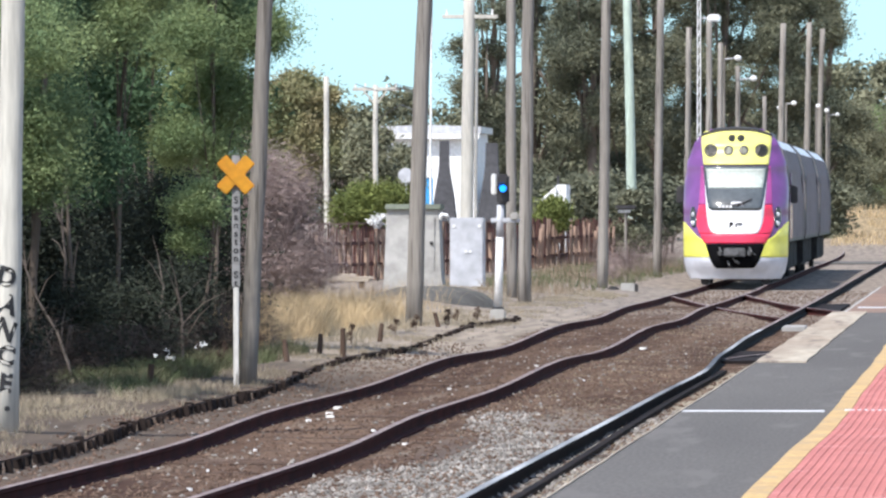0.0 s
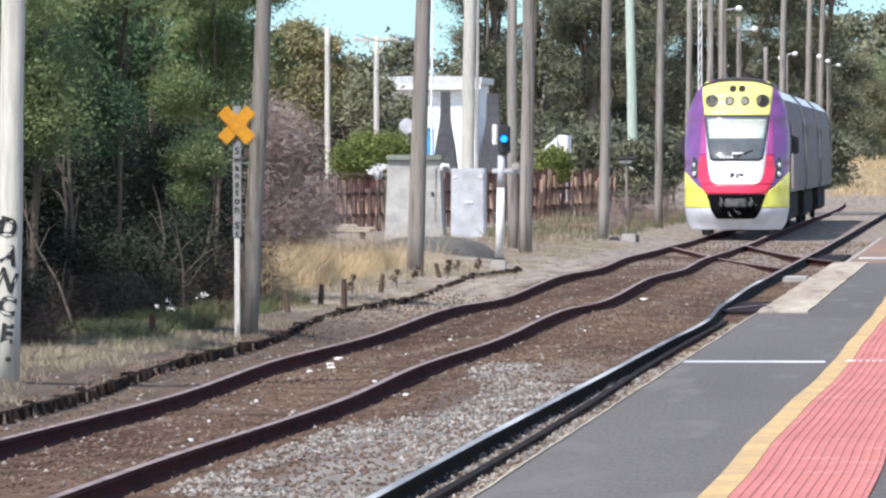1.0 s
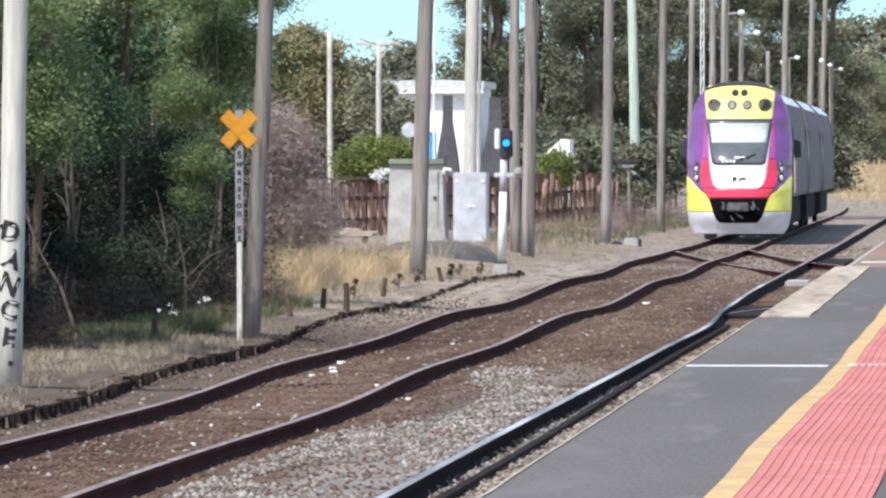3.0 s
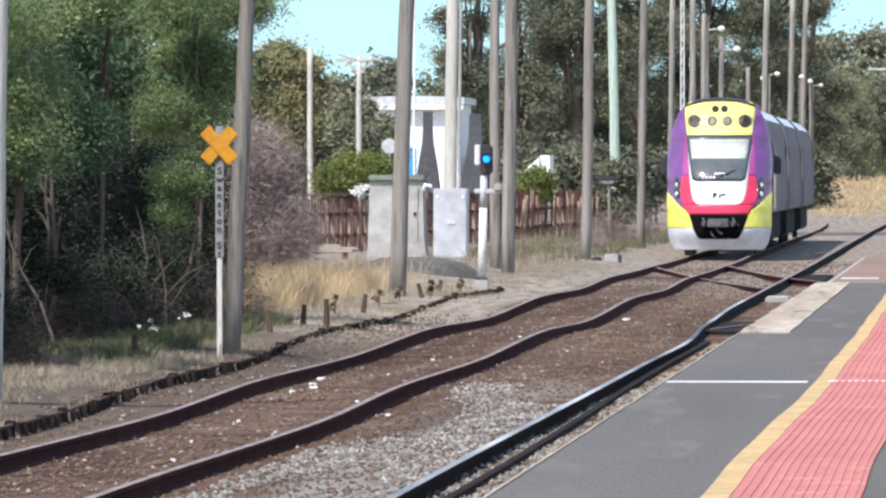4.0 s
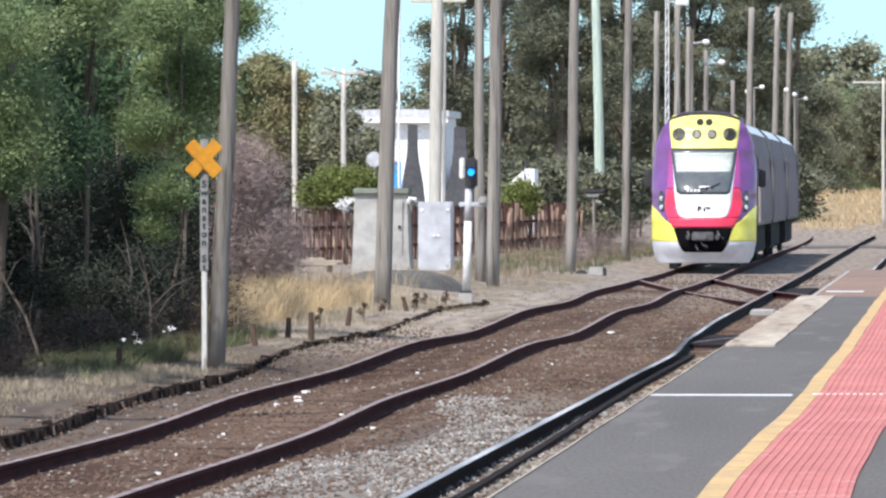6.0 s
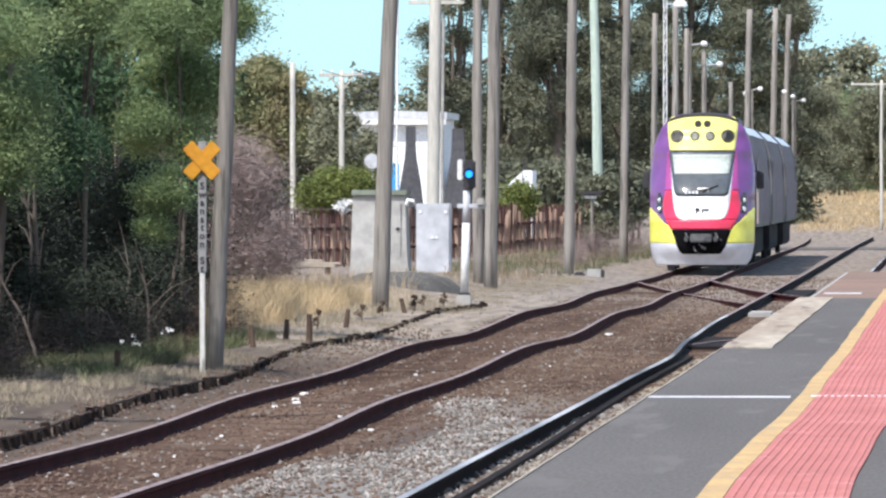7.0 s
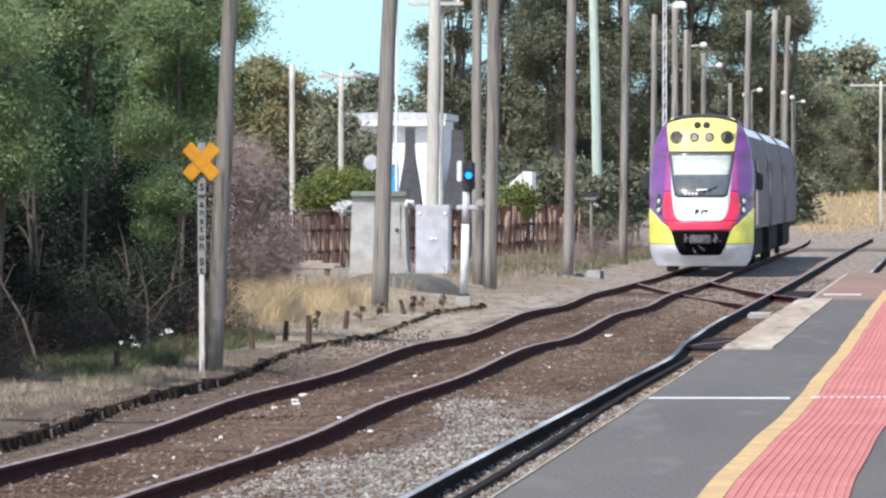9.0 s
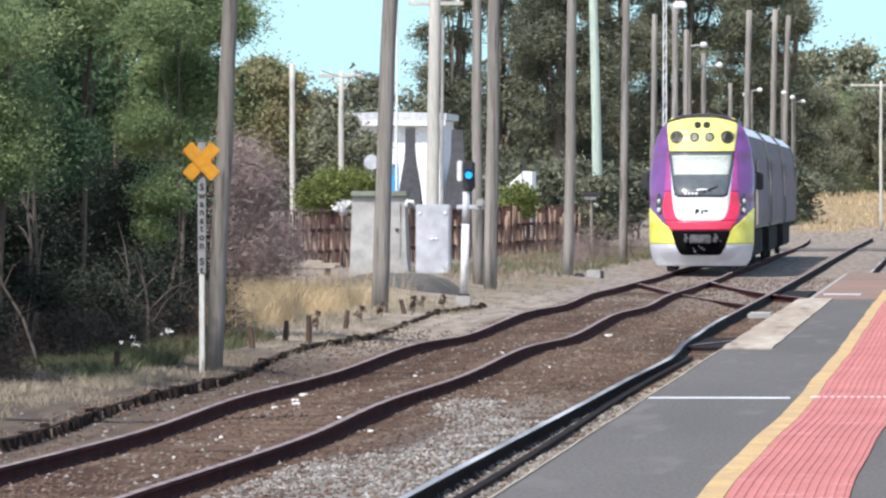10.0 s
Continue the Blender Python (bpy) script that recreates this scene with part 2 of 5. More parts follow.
def thing(name, x, y, z, label, category, group="", rz=0.0):
    ob = new(name)
    ob.matrix_basis = pose(x, y, z, 0, 0, rz)
    ob.empty_display_size = 0.2
    return tagged(ob, label, category, group)


def box(x0, x1, y0, y1, z0, z1, bevel=0.0, bm=None):
    bm = bm or bmesh.new()
    r = bmesh.ops.create_cube(bm, size=1.0)
    for v in r["verts"]:
        v.co = Vector(((x0 + x1) / 2 + v.co.x * (x1 - x0), (y0 + y1) / 2 + v.co.y * (y1 - y0), (z0 + z1) / 2 + v.co.z * (z1 - z0)))
    if bevel:
        edges = list({e for v in r["verts"] for e in v.link_edges})
        bmesh.ops.bevel(bm, geom=edges, offset=bevel, segments=2, affect="EDGES", clamp_overlap=True)
    return bm


def tube(points, radii, sides=10, bm=None, cap=True):
    """A tapered round bar along points."""
    bm = bm or bmesh.new()
    rings = []
    points = [Vector(p) for p in points]
    for i, p in enumerate(points):
        d = (points[min(i + 1, len(points) - 1)] - points[max(i - 1, 0)]).normalized()
        side = d.orthogonal().normalized() if abs(d.z) < 0.9 else Vector((1, 0, 0))
        side = (side - d * side.dot(d)).normalized()
        up = d.cross(side)
        rings.append([bm.verts.new(p + (side * math.cos(a) + up * math.sin(a)) * radii[i]) for a in (2 * math.pi * k / sides for k in range(sides))])
    for a, b in zip(rings, rings[1:]):
        for k in range(sides):
            bm.faces.new((a[k], a[(k + 1) % sides], b[(k + 1) % sides], b[k]))
    if cap:
        bm.faces.new(rings[0][::-1])
        bm.faces.new(rings[-1])
    return bm


def sweep(path, profile, bm=None, mats=None):
    """A closed profile (across, up) carried along path."""
    bm = bm or bmesh.new()
    rings = []
    for i, p in enumerate(path):
        a, b = Vector(path[max(i - 1, 0)]), Vector(path[min(i + 1, len(path) - 1)])
        d = (b - a)
        d.z = 0
        d.normalize()
        side = Vector((d.y, -d.x, 0))
        rings.append([bm.verts.new(Vector(p) + side * u + Vector((0, 0, w))) for u, w in profile])
    k = len(profile)
    for a, b in zip(rings, rings[1:]):
        for j in range(k):
            f = bm.faces.new((a[j], a[(j + 1) % k], b[(j + 1) % k], b[j]))
            if mats:
                f.material_index = mats[j]
    bm.faces.new(rings[0][::-1])
    bm.faces.new(rings[-1])
    bmesh.ops.recalc_face_normals(bm, faces=bm.faces)
    return bm


def knots(table, v):
    """Smooth value between a few known stations."""
    if v <= table[0][0]:
        return table[0][1]
    for (a, p), (b, q) in zip(table, table[1:]):
        if v <= b:
            k = (v - a) / (b - a)
            return p + (q - p) * k * k * (3 - 2 * k)
    return table[-1][1]


def mesh_of(name, verts, faces, mat, parent=None):
    me = bpy.data.meshes.new(name)
    me.from_pydata(verts, [], faces)
    me.materials.append(mat)
    ob = new(name, me)
    ob.parent = parent
    return ob


def leaf_mesh(name, centres, size, mat, parent=None, long=1.6, seed=0, droop=0.4):
    """Many small folded leaves, one at each centre."""
    rng = np.random.default_rng(seed)
    n = len(centres)
    d = rng.normal(size=(n, 3))
    d[:, 2] = d[:, 2] * 0.6 - droop
    d /= np.linalg.norm(d, axis=1)[:, None]
    e = np.cross(d, rng.normal(size=(n, 3)))
    e /= np.linalg.norm(e, axis=1)[:, None]
    s = size * rng.uniform(0.6, 1.4, n)[:, None]
    c = np.asarray(centres)
    v = np.stack([c - d * s * long / 2 + e * s / 2, c + d * s * long / 2, c - d * s * long / 2 - e * s / 2], 1).reshape(-1, 3)
    i = np.arange(n)[:, None] * 3
    ob = mesh_of(name, v.tolist(), (i + np.array([[0, 1, 2]])).tolist(), mat, parent)
    return ob


def crown_points(blobs, clumps, per, spread, seed, hollow=0.55, flat=0.8):
    """Leaf places: clumps near the skin of a few ellipsoids, thick in places and with gaps between."""
    rng = np.random.default_rng(seed)
    vol = np.array([b[3] * b[4] * b[5] for b in blobs]) ** (2 / 3)
    pick = rng.choice(len(blobs), clumps, p=vol / vol.sum())
    b = np.array(blobs)[pick]
    d = rng.normal(size=(clumps, 3))
    d /= np.linalg.norm(d, axis=1)[:, None]
    r = (hollow + (1 - hollow) * rng.random(clumps))[:, None] * rng.uniform(0.85, 1.15, (clumps, 1))
    c = b[:, :3] + d * r * b[:, 3:6]
    sp = spread * rng.uniform(0.5, 1.5, clumps)
    k = np.repeat(np.arange(clumps), per)
    g = rng.normal(size=(len(k), 3)) * sp[k][:, None]
    g[:, 2] *= flat
    return c[k] + g


def tree(name, x, y, z, height, radius, label, mat, seed, blobs=None, leaf=0.12, clumps=300, per=45, spread=0.35, trunk=0.16, category="tree", lean=0.0, droop=0.4, limbs=6, group="", long=1.6):
    """A tapered leaning trunk with limbs, and a crown of many small leaves in clumps."""
    rng = random.Random(seed)
    root = thing(name, x, y, z, label, category, group)
    if blobs is None:
        blobs = []
        for i in range(7):
            a = rng.uniform(0, 6.28)
            q = rng.uniform(0.1, 0.6) * radius
            blobs.append((math.cos(a) * q, math.sin(a) * q, height * rng.uniform(0.45, 0.85), radius * rng.uniform(0.4, 0.65), radius * rng.uniform(0.4, 0.65), height * rng.uniform(0.12, 0.2)))
    top = max(b[2] for b in blobs)
    bm = bmesh.new()
    spine = [Vector((lean * (k / 5) ** 1.4 + rng.uniform(-1, 1) * 0.05 * k, rng.uniform(-1, 1) * 0.05 * k, top * k / 5)) for k in range(6)]
    tube(spine, [trunk * (1.25 - 0.19 * k) for k in range(6)], 9, bm)
    for b in (blobs * 3)[:limbs]:
        k = rng.randint(1, 3)
        a, e = spine[k], Vector(b[:3])
        mid = a.lerp(e, 0.5) + Vector((rng.uniform(-0.2, 0.2), rng.uniform(-0.2, 0.2), rng.uniform(-0.1, 0.3)))
        tube([a, mid, e], [trunk * 0.55, trunk * 0.36, trunk * 0.12], 6, bm)
    part("trunk", bm, M_BARK, root, smooth=True)
    leaf_mesh("crown", crown_points(blobs, clumps, per, spread, seed), leaf, mat, root, long, seed, droop)
    return root


# ---- ground ----
# how the far track rises and sags along its length
LEVEL = [(60, 0.03), (80, -0.03), (91, 0.03), (104, 0.0), (119, 0.075), (133, -0.005), (150, 0.10), (165, 0.04), (177, 0.11), (195, 0.085), (228, 0.0), (330, 0.0)]


def ground_height(x, y):
    """Track bed level with the sleepers, a slight verge to the left, low mounds of bare soil."""
    z = -0.142
    z += knots(LEVEL, y) * max(0.0, min(1.0, (x + 10.6) / 1.3, (-4.4 - x) / 0.8))
    if x < -8.2:
        z += min(1.0, (-8.2 - x) / 2.0) * 0.18
    z += 0.022 * noise.noise(Vector((x * 0.6, y * 0.12, 3.1)))
    if x < -10.6:
        z += 0.35 * math.exp(-((x + 12.2) / 1.2) ** 2 - ((y - 185) / 22) ** 2)
    if y > 400 and x > -9.5:
        k = min(1.0, (y - 400) / 70)
        z += 2.05 * k * k * (3 - 2 * k) * max(0.0, min(1.0, (x + 9.5) / 0.9))
    return z


def build_ground():
    xs = [-900, -400, -200, -100, -60, -40, -30] + [-24 + 0.4 * i for i in range(60)] + [0.5 * i for i in range(0, 9)] + [6, 9, 14, 25, 50, 100, 220, 500, 900]
    ys = [-200, -60, 0, 30, 45] + [50 + 1.0 * i for i in range(200)] + [255, 262, 270, 280, 295, 315, 340, 370, 400, 415, 430, 445, 460, 480, 560, 700, 1000, 1600, 3000]
    verts = [(x, y, ground_height(x, y)) for y in ys for x in xs]
    w = len(xs)
    faces = [(j * w + i, j * w + i + 1, (j + 1) * w + i + 1, (j + 1) * w + i) for j in range(len(ys) - 1) for i in range(w - 1)]
    ob = mesh_of("ground", verts, faces, M_GROUND)
    for p in ob.data.polygons:
        p.use_smooth = True
    tagged(ob, "brown dirt and stony ballast with dry grass verge", "ground", kind="structure")


build_ground()
backdrop = link(box(-1200, 900, 2900, 2902, -5, 420), "backdrop", M_SKY)
tagged(backdrop, "pale clear summer sky low over the horizon", "sky", kind="structure")
crossing = link(box(-16, 25, 338, 350, -0.3, -0.09), "road", M_ASPHALT)
tagged(crossing, "grey asphalt road crossing the tracks", "road", kind="structure")

# ---- tracks ----
BEND = [(0, 0.0), (190, 0.0), (240, -0.36), (330, -0.62), (600, -4.0)]
RAIL_PROFILE = [(-0.036, 0.0), (-0.036, -0.035), (-0.010, -0.05), (-0.012, -0.115), (-0.07, -0.13), (-0.07, -0.16), (0.07, -0.16), (0.07, -0.13), (0.012, -0.115), (0.010, -0.05), (0.036, -0.035), (0.036, 0.0)]
RAIL_MATS = [0] * 11 + [1]


def rail(path, parent, top=None, name="rail", label="", side=None):
    return part(name, sweep(path, RAIL_PROFILE, mats=RAIL_MATS), [side or M_RAIL, top or M_RAIL_DULL], parent, label)


def stations(a, b, step=2.5):
    n = max(2, int((b - a) / step))
    return [a + (b - a) * i / n for i in range(n + 1)]


far_track = tagged(new("railway_track"), "far railway track with rusty sagging rails", "railway track", kind="structure")
for x0, phase in ((-7.67, 0.0), (-6.00, 2.0)):
    rail([(x0 + knots(BEND, y), y, knots(LEVEL, y + phase)) for y in stations(30, 520)], far_track)
near_track = tagged(new("railway_track"), "near railway track beside the platform with one shiny rail", "railway track", kind="structure")
NEAR_X = [(60, -4.03), (100, -3.97), (114, -3.92), (128, -4.08), (142, -4.13), (180, -4.13), (345, -4.3)]
NEAR_Z = [(60, 0.0), (90, -0.01), (113, -0.02), (126, 0.0), (145, 0.03), (330, 0.04)]
# painted sheen as far as y 150, then the dull head colour
rail([(knots(NEAR_X, y), y, knots(NEAR_Z, y)) for y in stations(30, 150)], near_track, M_RAIL_TOP, label="polished rail with bright sheen in its head colour", side=M_RAIL_BLACK)
rail([(knots(NEAR_X, y), y, knots(NEAR_Z, y)) for y in stations(150.02, 405)], near_track, side=M_RAIL_BLACK)
rail([(knots(NEAR_X, y) + 1.67, y, knots(NEAR_Z, y)) for y in stations(30, 405, 5)], near_track, M_RAIL_TOP)
rail([(-3.80 + 0.03 * math.sin(y / 9), y, -0.085) for y in stations(45, 119)], near_track, M_RAIL_BLACK, "check_rail", side=M_RAIL_BLACK)
rail([(-4.14 + 0.9 * k ** 1.6, 125 + 8 * k, -0.07) for k in (0, 0.2, 0.4, 0.6, 0.8, 1.0, 1.3)], near_track, name="check_rail", side=M_RAIL_BLACK)
crossover = tagged(new("railway_track"), "crossover rails between the two tracks", "railway track", kind="structure")
rail([(-7.6 + 3.35 * k, 201 - 32 * k - 3 * math.sin(k * 3.1), 0.06 - 0.075 * k) for k in (0, 0.15, 0.3, 0.45, 0.6, 0.75, 0.9, 1)], crossover)
rail([(-6.1 + 2.9 * k, 206 - 27 * k - 4 * math.sin(k * 3.1), 0.06 - 0.075 * k) for k in (0, 0.15, 0.3, 0.45, 0.6, 0.75, 0.9, 1)], crossover)

# flat black plates laid in for the shadow pits beside the crossing rails
for x0, x1, y0, y1 in ((-4.08, -3.25, 126, 134.5), (-4.06, -3.42, 184, 199)):
    part("crossing_plate", box(x0, x1, y0, y1, -0.30, -0.085, 0.01), M_RAIL_BLACK, near_track, "black plate painting the shadow pit by the crossing rail")
slab = thing("concrete_slab", -3.78, 160, -0.1, "small pale concrete slab beside the rail", "slab")
part("block", box(-0.22, 0.22, -1.0, 1.2, -0.15, 0.05, 0.02), M_CONCRETE, slab)


def sleepers(track, centre, first, last):
    """Old timbers across the track, half sunk in the dirt."""
    rng = random.Random(int(-centre * 10))
    data = None
    y = first
    while y < last:
        if data is None:
            o = part("sleeper", box(-1.3, 1.3, -0.12, 0.12, -0.12, 0.0, 0.015), M_SLEEPER, track)
            data = o.data
        else:
            o = new("sleeper", data)
            o.parent = track
        o.matrix_basis = pose(centre + knots(BEND, y) * (centre < -5) + rng.uniform(-0.08, 0.08), y, -0.148 + knots(LEVEL, y) * (centre < -5) + rng.uniform(-0.02, 0.016), 0, rng.uniform(-0.4, 0.4), rng.uniform(-1.5, 1.5))
        y += 0.69 + rng.uniform(-0.05, 0.05)


sleepers(far_track, -6.83, 58, 210)
sleepers(near_track, -3.2, 62, 150)

# the low row of rusty rodding on stools left of the far track
rodding = thing("point_rodding", 0, 0, 0, "rusty point rodding on low stools beside the track", "point rodding")
ROD_X = [(60, -8.55), (100, -8.75), (115, -9.05), (150, -9.2)]
part("rod", sweep([(knots(ROD_X, y), y, knots(LEVEL, y) + 0.012 + 0.012 * noise.noise(Vector((0.2, y * 0.7, 4.0)))) for y in stations(45, 165, 0.9)], [(-0.02, 0.0), (-0.02, -0.022), (0.02, -0.022), (0.02, 0.0)]), M_SLEEPER, rodding)
stools = [part("stool", box(-w, w, -0.05, 0.05, -0.2, h, 0.01), M_ROD, rodding) for w, h in ((0.035, 0.03), (0.045, 0.05), (0.03, 0.015), (0.05, 0.035))]
y, count = 46.0, 0
stool_rng = random.Random(31)
while y < 165:
    if count < 4:
        o = stools[count]
    else:
        o = new("stool", stool_rng.choice(stools).data)
        o.parent = rodding
    o.matrix_basis = pose(knots(ROD_X, y) + stool_rng.uniform(-0.03, 0.05), y, knots(LEVEL, y) + stool_rng.uniform(-0.05, 0.0), 0, stool_rng.uniform(-9, 9), stool_rng.uniform(-14, 14))
    y += stool_rng.uniform(0.4, 0.9)
    count += 1

# ---- platform ----
platform = tagged(new("platform"), "asphalt station platform with tactile strip and yellow line", "platform", kind="structure")
part("slab", sweep([(0, y, 1.1) for y in (-40, 0, 40, 86, 118)], [(-1.62, -0.02), (-1.62, -1.5), (9, -1.5), (9, -0.02)]), M_CONCRETE, platform)
part("asphalt", sweep([(0, y, 1.1) for y in stations(-40, 88, 4)], [(-1.69, 0.0), (-1.69, -0.05), (9.0, -0.05), (9.0, 0.0)]), M_ASPHALT, platform)
part("paving", sweep([(0, y, 1.1) for y in stations(88.02, 117, 4)], [(-1.56, 0.0), (-1.56, -0.05), (9.0, -0.05), (9.0, 0.0)]), M_PAVER, platform)
part("coping", sweep([(0.012 * noise.noise(Vector((0.3, y * 0.9, 0.7))), y, 1.104) for y in stations(60, 88, 0.5)], [(-1.69, 0.006), (-1.69, -0.2), (-1.34, -0.02), (-1.34, 0.006)]), M_COPING, platform)


# thin pale strip painting the sunlit arris of the asphalt edge
part("edge_line", sweep([(0.006 * noise.noise(Vector((0.3, y * 0.9, 2.7))), y, 1.103) for y in stations(20, 59.9, 0.6)], [(-1.693, 0.003), (-1.693, -0.06), (-1.684, -0.01), (-1.684, 0.003)]), M_COPING, platform)

# the painted strip was not laid quite straight
STRIP = [(20, -0.05), (31, -0.04), (46, 0.034), (58, 0.048), (85, 0.03)]


def wavy(y):
    return 0.0035 * math.sin(y * 1.1) + 0.003 * math.sin(y * 0.43 + 1) + knots(STRIP, y)


part("yellow_line", sweep([(wavy(y), y, 1.106) for y in stations(-10, 96, 0.8)], [(-0.92, 0.0), (-0.92, -0.01), (-0.825, -0.01), (-0.825, 0.0)]), M_YELLOW_LINE, platform)
part("tactile_bed", sweep([(wavy(y), y, 1.108) for y in stations(-10, 96, 0.8)], [(-0.82, 0.0), (-0.82, -0.01), (-0.375, -0.01), (-0.375, 0.0)]), M_TACTILE, platform)
for k in range(12):
    x = -0.805 + 0.0355 * k
    part("tactile_bar", sweep([(x + wavy(y), y, 1.112) for y in stations(-10, 96, 0.8)], [(0.0, -0.01), (0.006, 0.0), (0.02, 0.0), (0.026, -0.01)]), M_TACTILE, platform)
part("white_line", box(-1.68, -0.925, 45.70, 45.93, 1.1, 1.1045), M_WHITE_LINE, platform)
part("white_line", box(-0.815, 0.6, 45.72, 45.9, 1.1, 1.1105), M_WHITE_LINE, platform)
part("white_line", box(-1.5, -1.1, 91.8, 92.6, 1.1, 1.1045), M_WHITE_LINE, platform)


# ---- train ----
def build_train():
    train = thing("train", -7.22, 236.0, 0.0, "three-car diesel railcar, purple, yellow, red and white front", "train", rz=0.2)

    def half(z):
        return knots([(0.1, 1.22), (0.45, 1.38), (0.8, 1.43), (2.6, 1.45), (3.3, 1.38), (3.8, 1.22), (4.1, 1.02), (4.3, 0.72)], z)

    def nose(x, z):
        base = knots([(0.1, 0.28), (0.7, 0.0), (1.3, 0.08), (2.0, 0.34), (3.2, 1.05), (3.8, 1.4), (4.3, 2.0)], z)
        return base + 1.25 * min(1.0, abs(x) / 1.45) ** 3.2 * (1 - 0.1 * z)

    def patch(name, rows, lift, mat, parent, cols=16, label="", smooth=True):
        """A skin on the nose between left and right bounds at each height."""
        bm = bmesh.new()
        fine = []
        for (za, la, ra), (zb, lb, rb) in zip(rows, rows[1:]):
            k = max(1, round((zb - za) / 0.05))
            fine += [(za + (zb - za) * i / k, la + (lb - la) * i / k, ra + (rb - ra) * i / k) for i in range(k)]
        rows = fine + [rows[-1]]
        grid = [[bm.verts.new((a + (b - a) * i / cols, nose(a + (b - a) * i / cols, z) - lift, z)) for i in range(cols + 1)] for z, a, b in rows]
        for r, q in zip(grid, grid[1:]):
            for i in range(cols):
                bm.faces.new((r[i], r[i + 1], q[i + 1], q[i]))
        ext = bmesh.ops.extrude_face_region(bm, geom=list(bm.faces))
        for v in ext["geom"]:
            if isinstance(v, bmesh.types.BMVert):
                v.co.y += max(0.004, lift * 0.9)
        bmesh.ops.recalc_face_normals(bm, faces=bm.faces)
        return part(name, bm, mat, parent, label, smooth)

    purple = material("purple train paint", (0.165, 0.058, 0.215), (0.15, 0.052, 0.195), 0.3, 0, 2, 0.8, 0.0, coat=0.4)
    yellow = material("yellow train paint", (0.80, 0.76, 0.11), (0.76, 0.72, 0.10), 0.35, 0, 2, 0.8, 0.0, coat=0.4)
    pale_yellow = material("pale yellow train paint", (0.78, 0.74, 0.20), (0.74, 0.70, 0.18), 0.35, 0, 2, 0.8, 0.0, coat=0.4)
    red = material("red train paint", (0.76, 0.035, 0.09), (0.70, 0.03, 0.085), 0.35, 0, 2, 0.8, 0.0, coat=0.4)
    magenta = material("magenta train paint", (0.34, 0.055, 0.21), (0.29, 0.055, 0.22), 0.35, 0, 2, 0.8, 0.0, coat=0.4)
    white = material("white train paint", (0.80, 0.80, 0.82), (0.76, 0.76, 0.78), 0.35, 0, 2, 0.8, 0.0, coat=0.3)
    silver = material("pale silver skirt", (0.66, 0.67, 0.72), (0.58, 0.59, 0.64), 0.45, 0.1, 2, 0.9, 0.0, coat=0.2)
    side = material("ribbed stainless side", (0.245, 0.215, 0.225), (0.20, 0.176, 0.185), 0.75, 0.0, 3, 0.6, 0.0)
    roofm = material("pale blue-white roof", (0.68, 0.74, 0.80), (0.60, 0.66, 0.72), 0.5, 0.1, 6, 0.5, 0.05)
    black = material("black coupler shade", (0.004, 0.004, 0.005), None, 1.0, 0, 20, 2, 0.0)
    gear = material("greasy grey machinery", (0.05, 0.05, 0.052), (0.028, 0.028, 0.03), 0.8, 0.0, 14, 3, 0.2)
    steel = material("worn grey coupler steel", (0.13, 0.13, 0.135), (0.06, 0.06, 0.063), 0.7, 0.2, 14, 4, 0.2)
    glass = material("dark cab glass", (0.10, 0.115, 0.12), (0.08, 0.09, 0.095), 0.12, 0, 6, 1, 0.0, coat=0.6)
    blind = material("pale sun blind", (0.44, 0.48, 0.44), (0.40, 0.44, 0.40), 0.6, 0, 10, 1, 0.0)
    winm = material("dark side window", (0.05, 0.055, 0.065), None, 0.12, 0, 6, 1, 0.0)
    lampm = material("clear lamp lens", (0.75, 0.77, 0.82), None, 0.15, 0.2, 10, 1, 0.0)
    hole = material("dark lamp bowl", (0.075, 0.07, 0.05), None, 0.35, 0.2, 10, 1, 0.0)

    lens2 = material("dull lamp lens", (0.30, 0.30, 0.24), None, 0.3, 0, 10, 1, 0.0)
    hole2 = material("deep lamp bowl", (0.03, 0.028, 0.02), None, 0.4, 0, 10, 1, 0.0)

    def disc(name, x, z, r, lift, mat, parent):
        """A round lamp let into the nose."""
        bm = bmesh.new()
        for d, q in ((0.0, r), (-0.012, r * 0.96)):
            ring = [bm.verts.new((x + q * math.cos(a), nose(x + q * math.cos(a), z + q * math.sin(a)) - lift + d, z + q * math.sin(a))) for a in (0.2618 * k for k in range(24))]
            if d == 0.0:
                first = ring
        for k in range(24):
            bm.faces.new((first[k], first[(k + 1) % 24], ring[(k + 1) % 24], ring[k]))
        bm.faces.new(ring)
        bmesh.ops.recalc_face_normals(bm, faces=bm.faces)
        return part(name, bm, mat, parent)

    # leading car: cab shell
    cab = patch("cab", [(z, -half(z), half(z)) for z in (0.17, 0.24, 0.32, 0.45, 0.62, 0.8, 1.0, 1.2, 1.4, 1.6, 1.8, 2.0, 2.2, 2.5, 2.8, 3.1, 3.4, 3.7, 3.9, 4.1, 4.22, 4.3)], 0.0, purple, train, 36, "purple cab shell with pale skirt")
    patch("skirt", [(z, -half(z) - 0.01, half(z) + 0.01) for z in (0.16, 0.24, 0.35, 0.5, 0.65, 0.78)], 0.012, silver, cab, 24, "pale silver skirt")
    for s in (-1, 1):
        rows = []
        for z, inner in ((0.76, 0.66), (0.95, 0.70), (1.15, 0.78), (1.35, 1.06), (1.55, 1.24), (1.74, 1.42)):
            a, b = sorted((s * inner, s * (half(z) + 0.012)))
            rows.append((z, a, b))
        patch("yellow_flash", rows, 0.016, yellow, cab, 10)
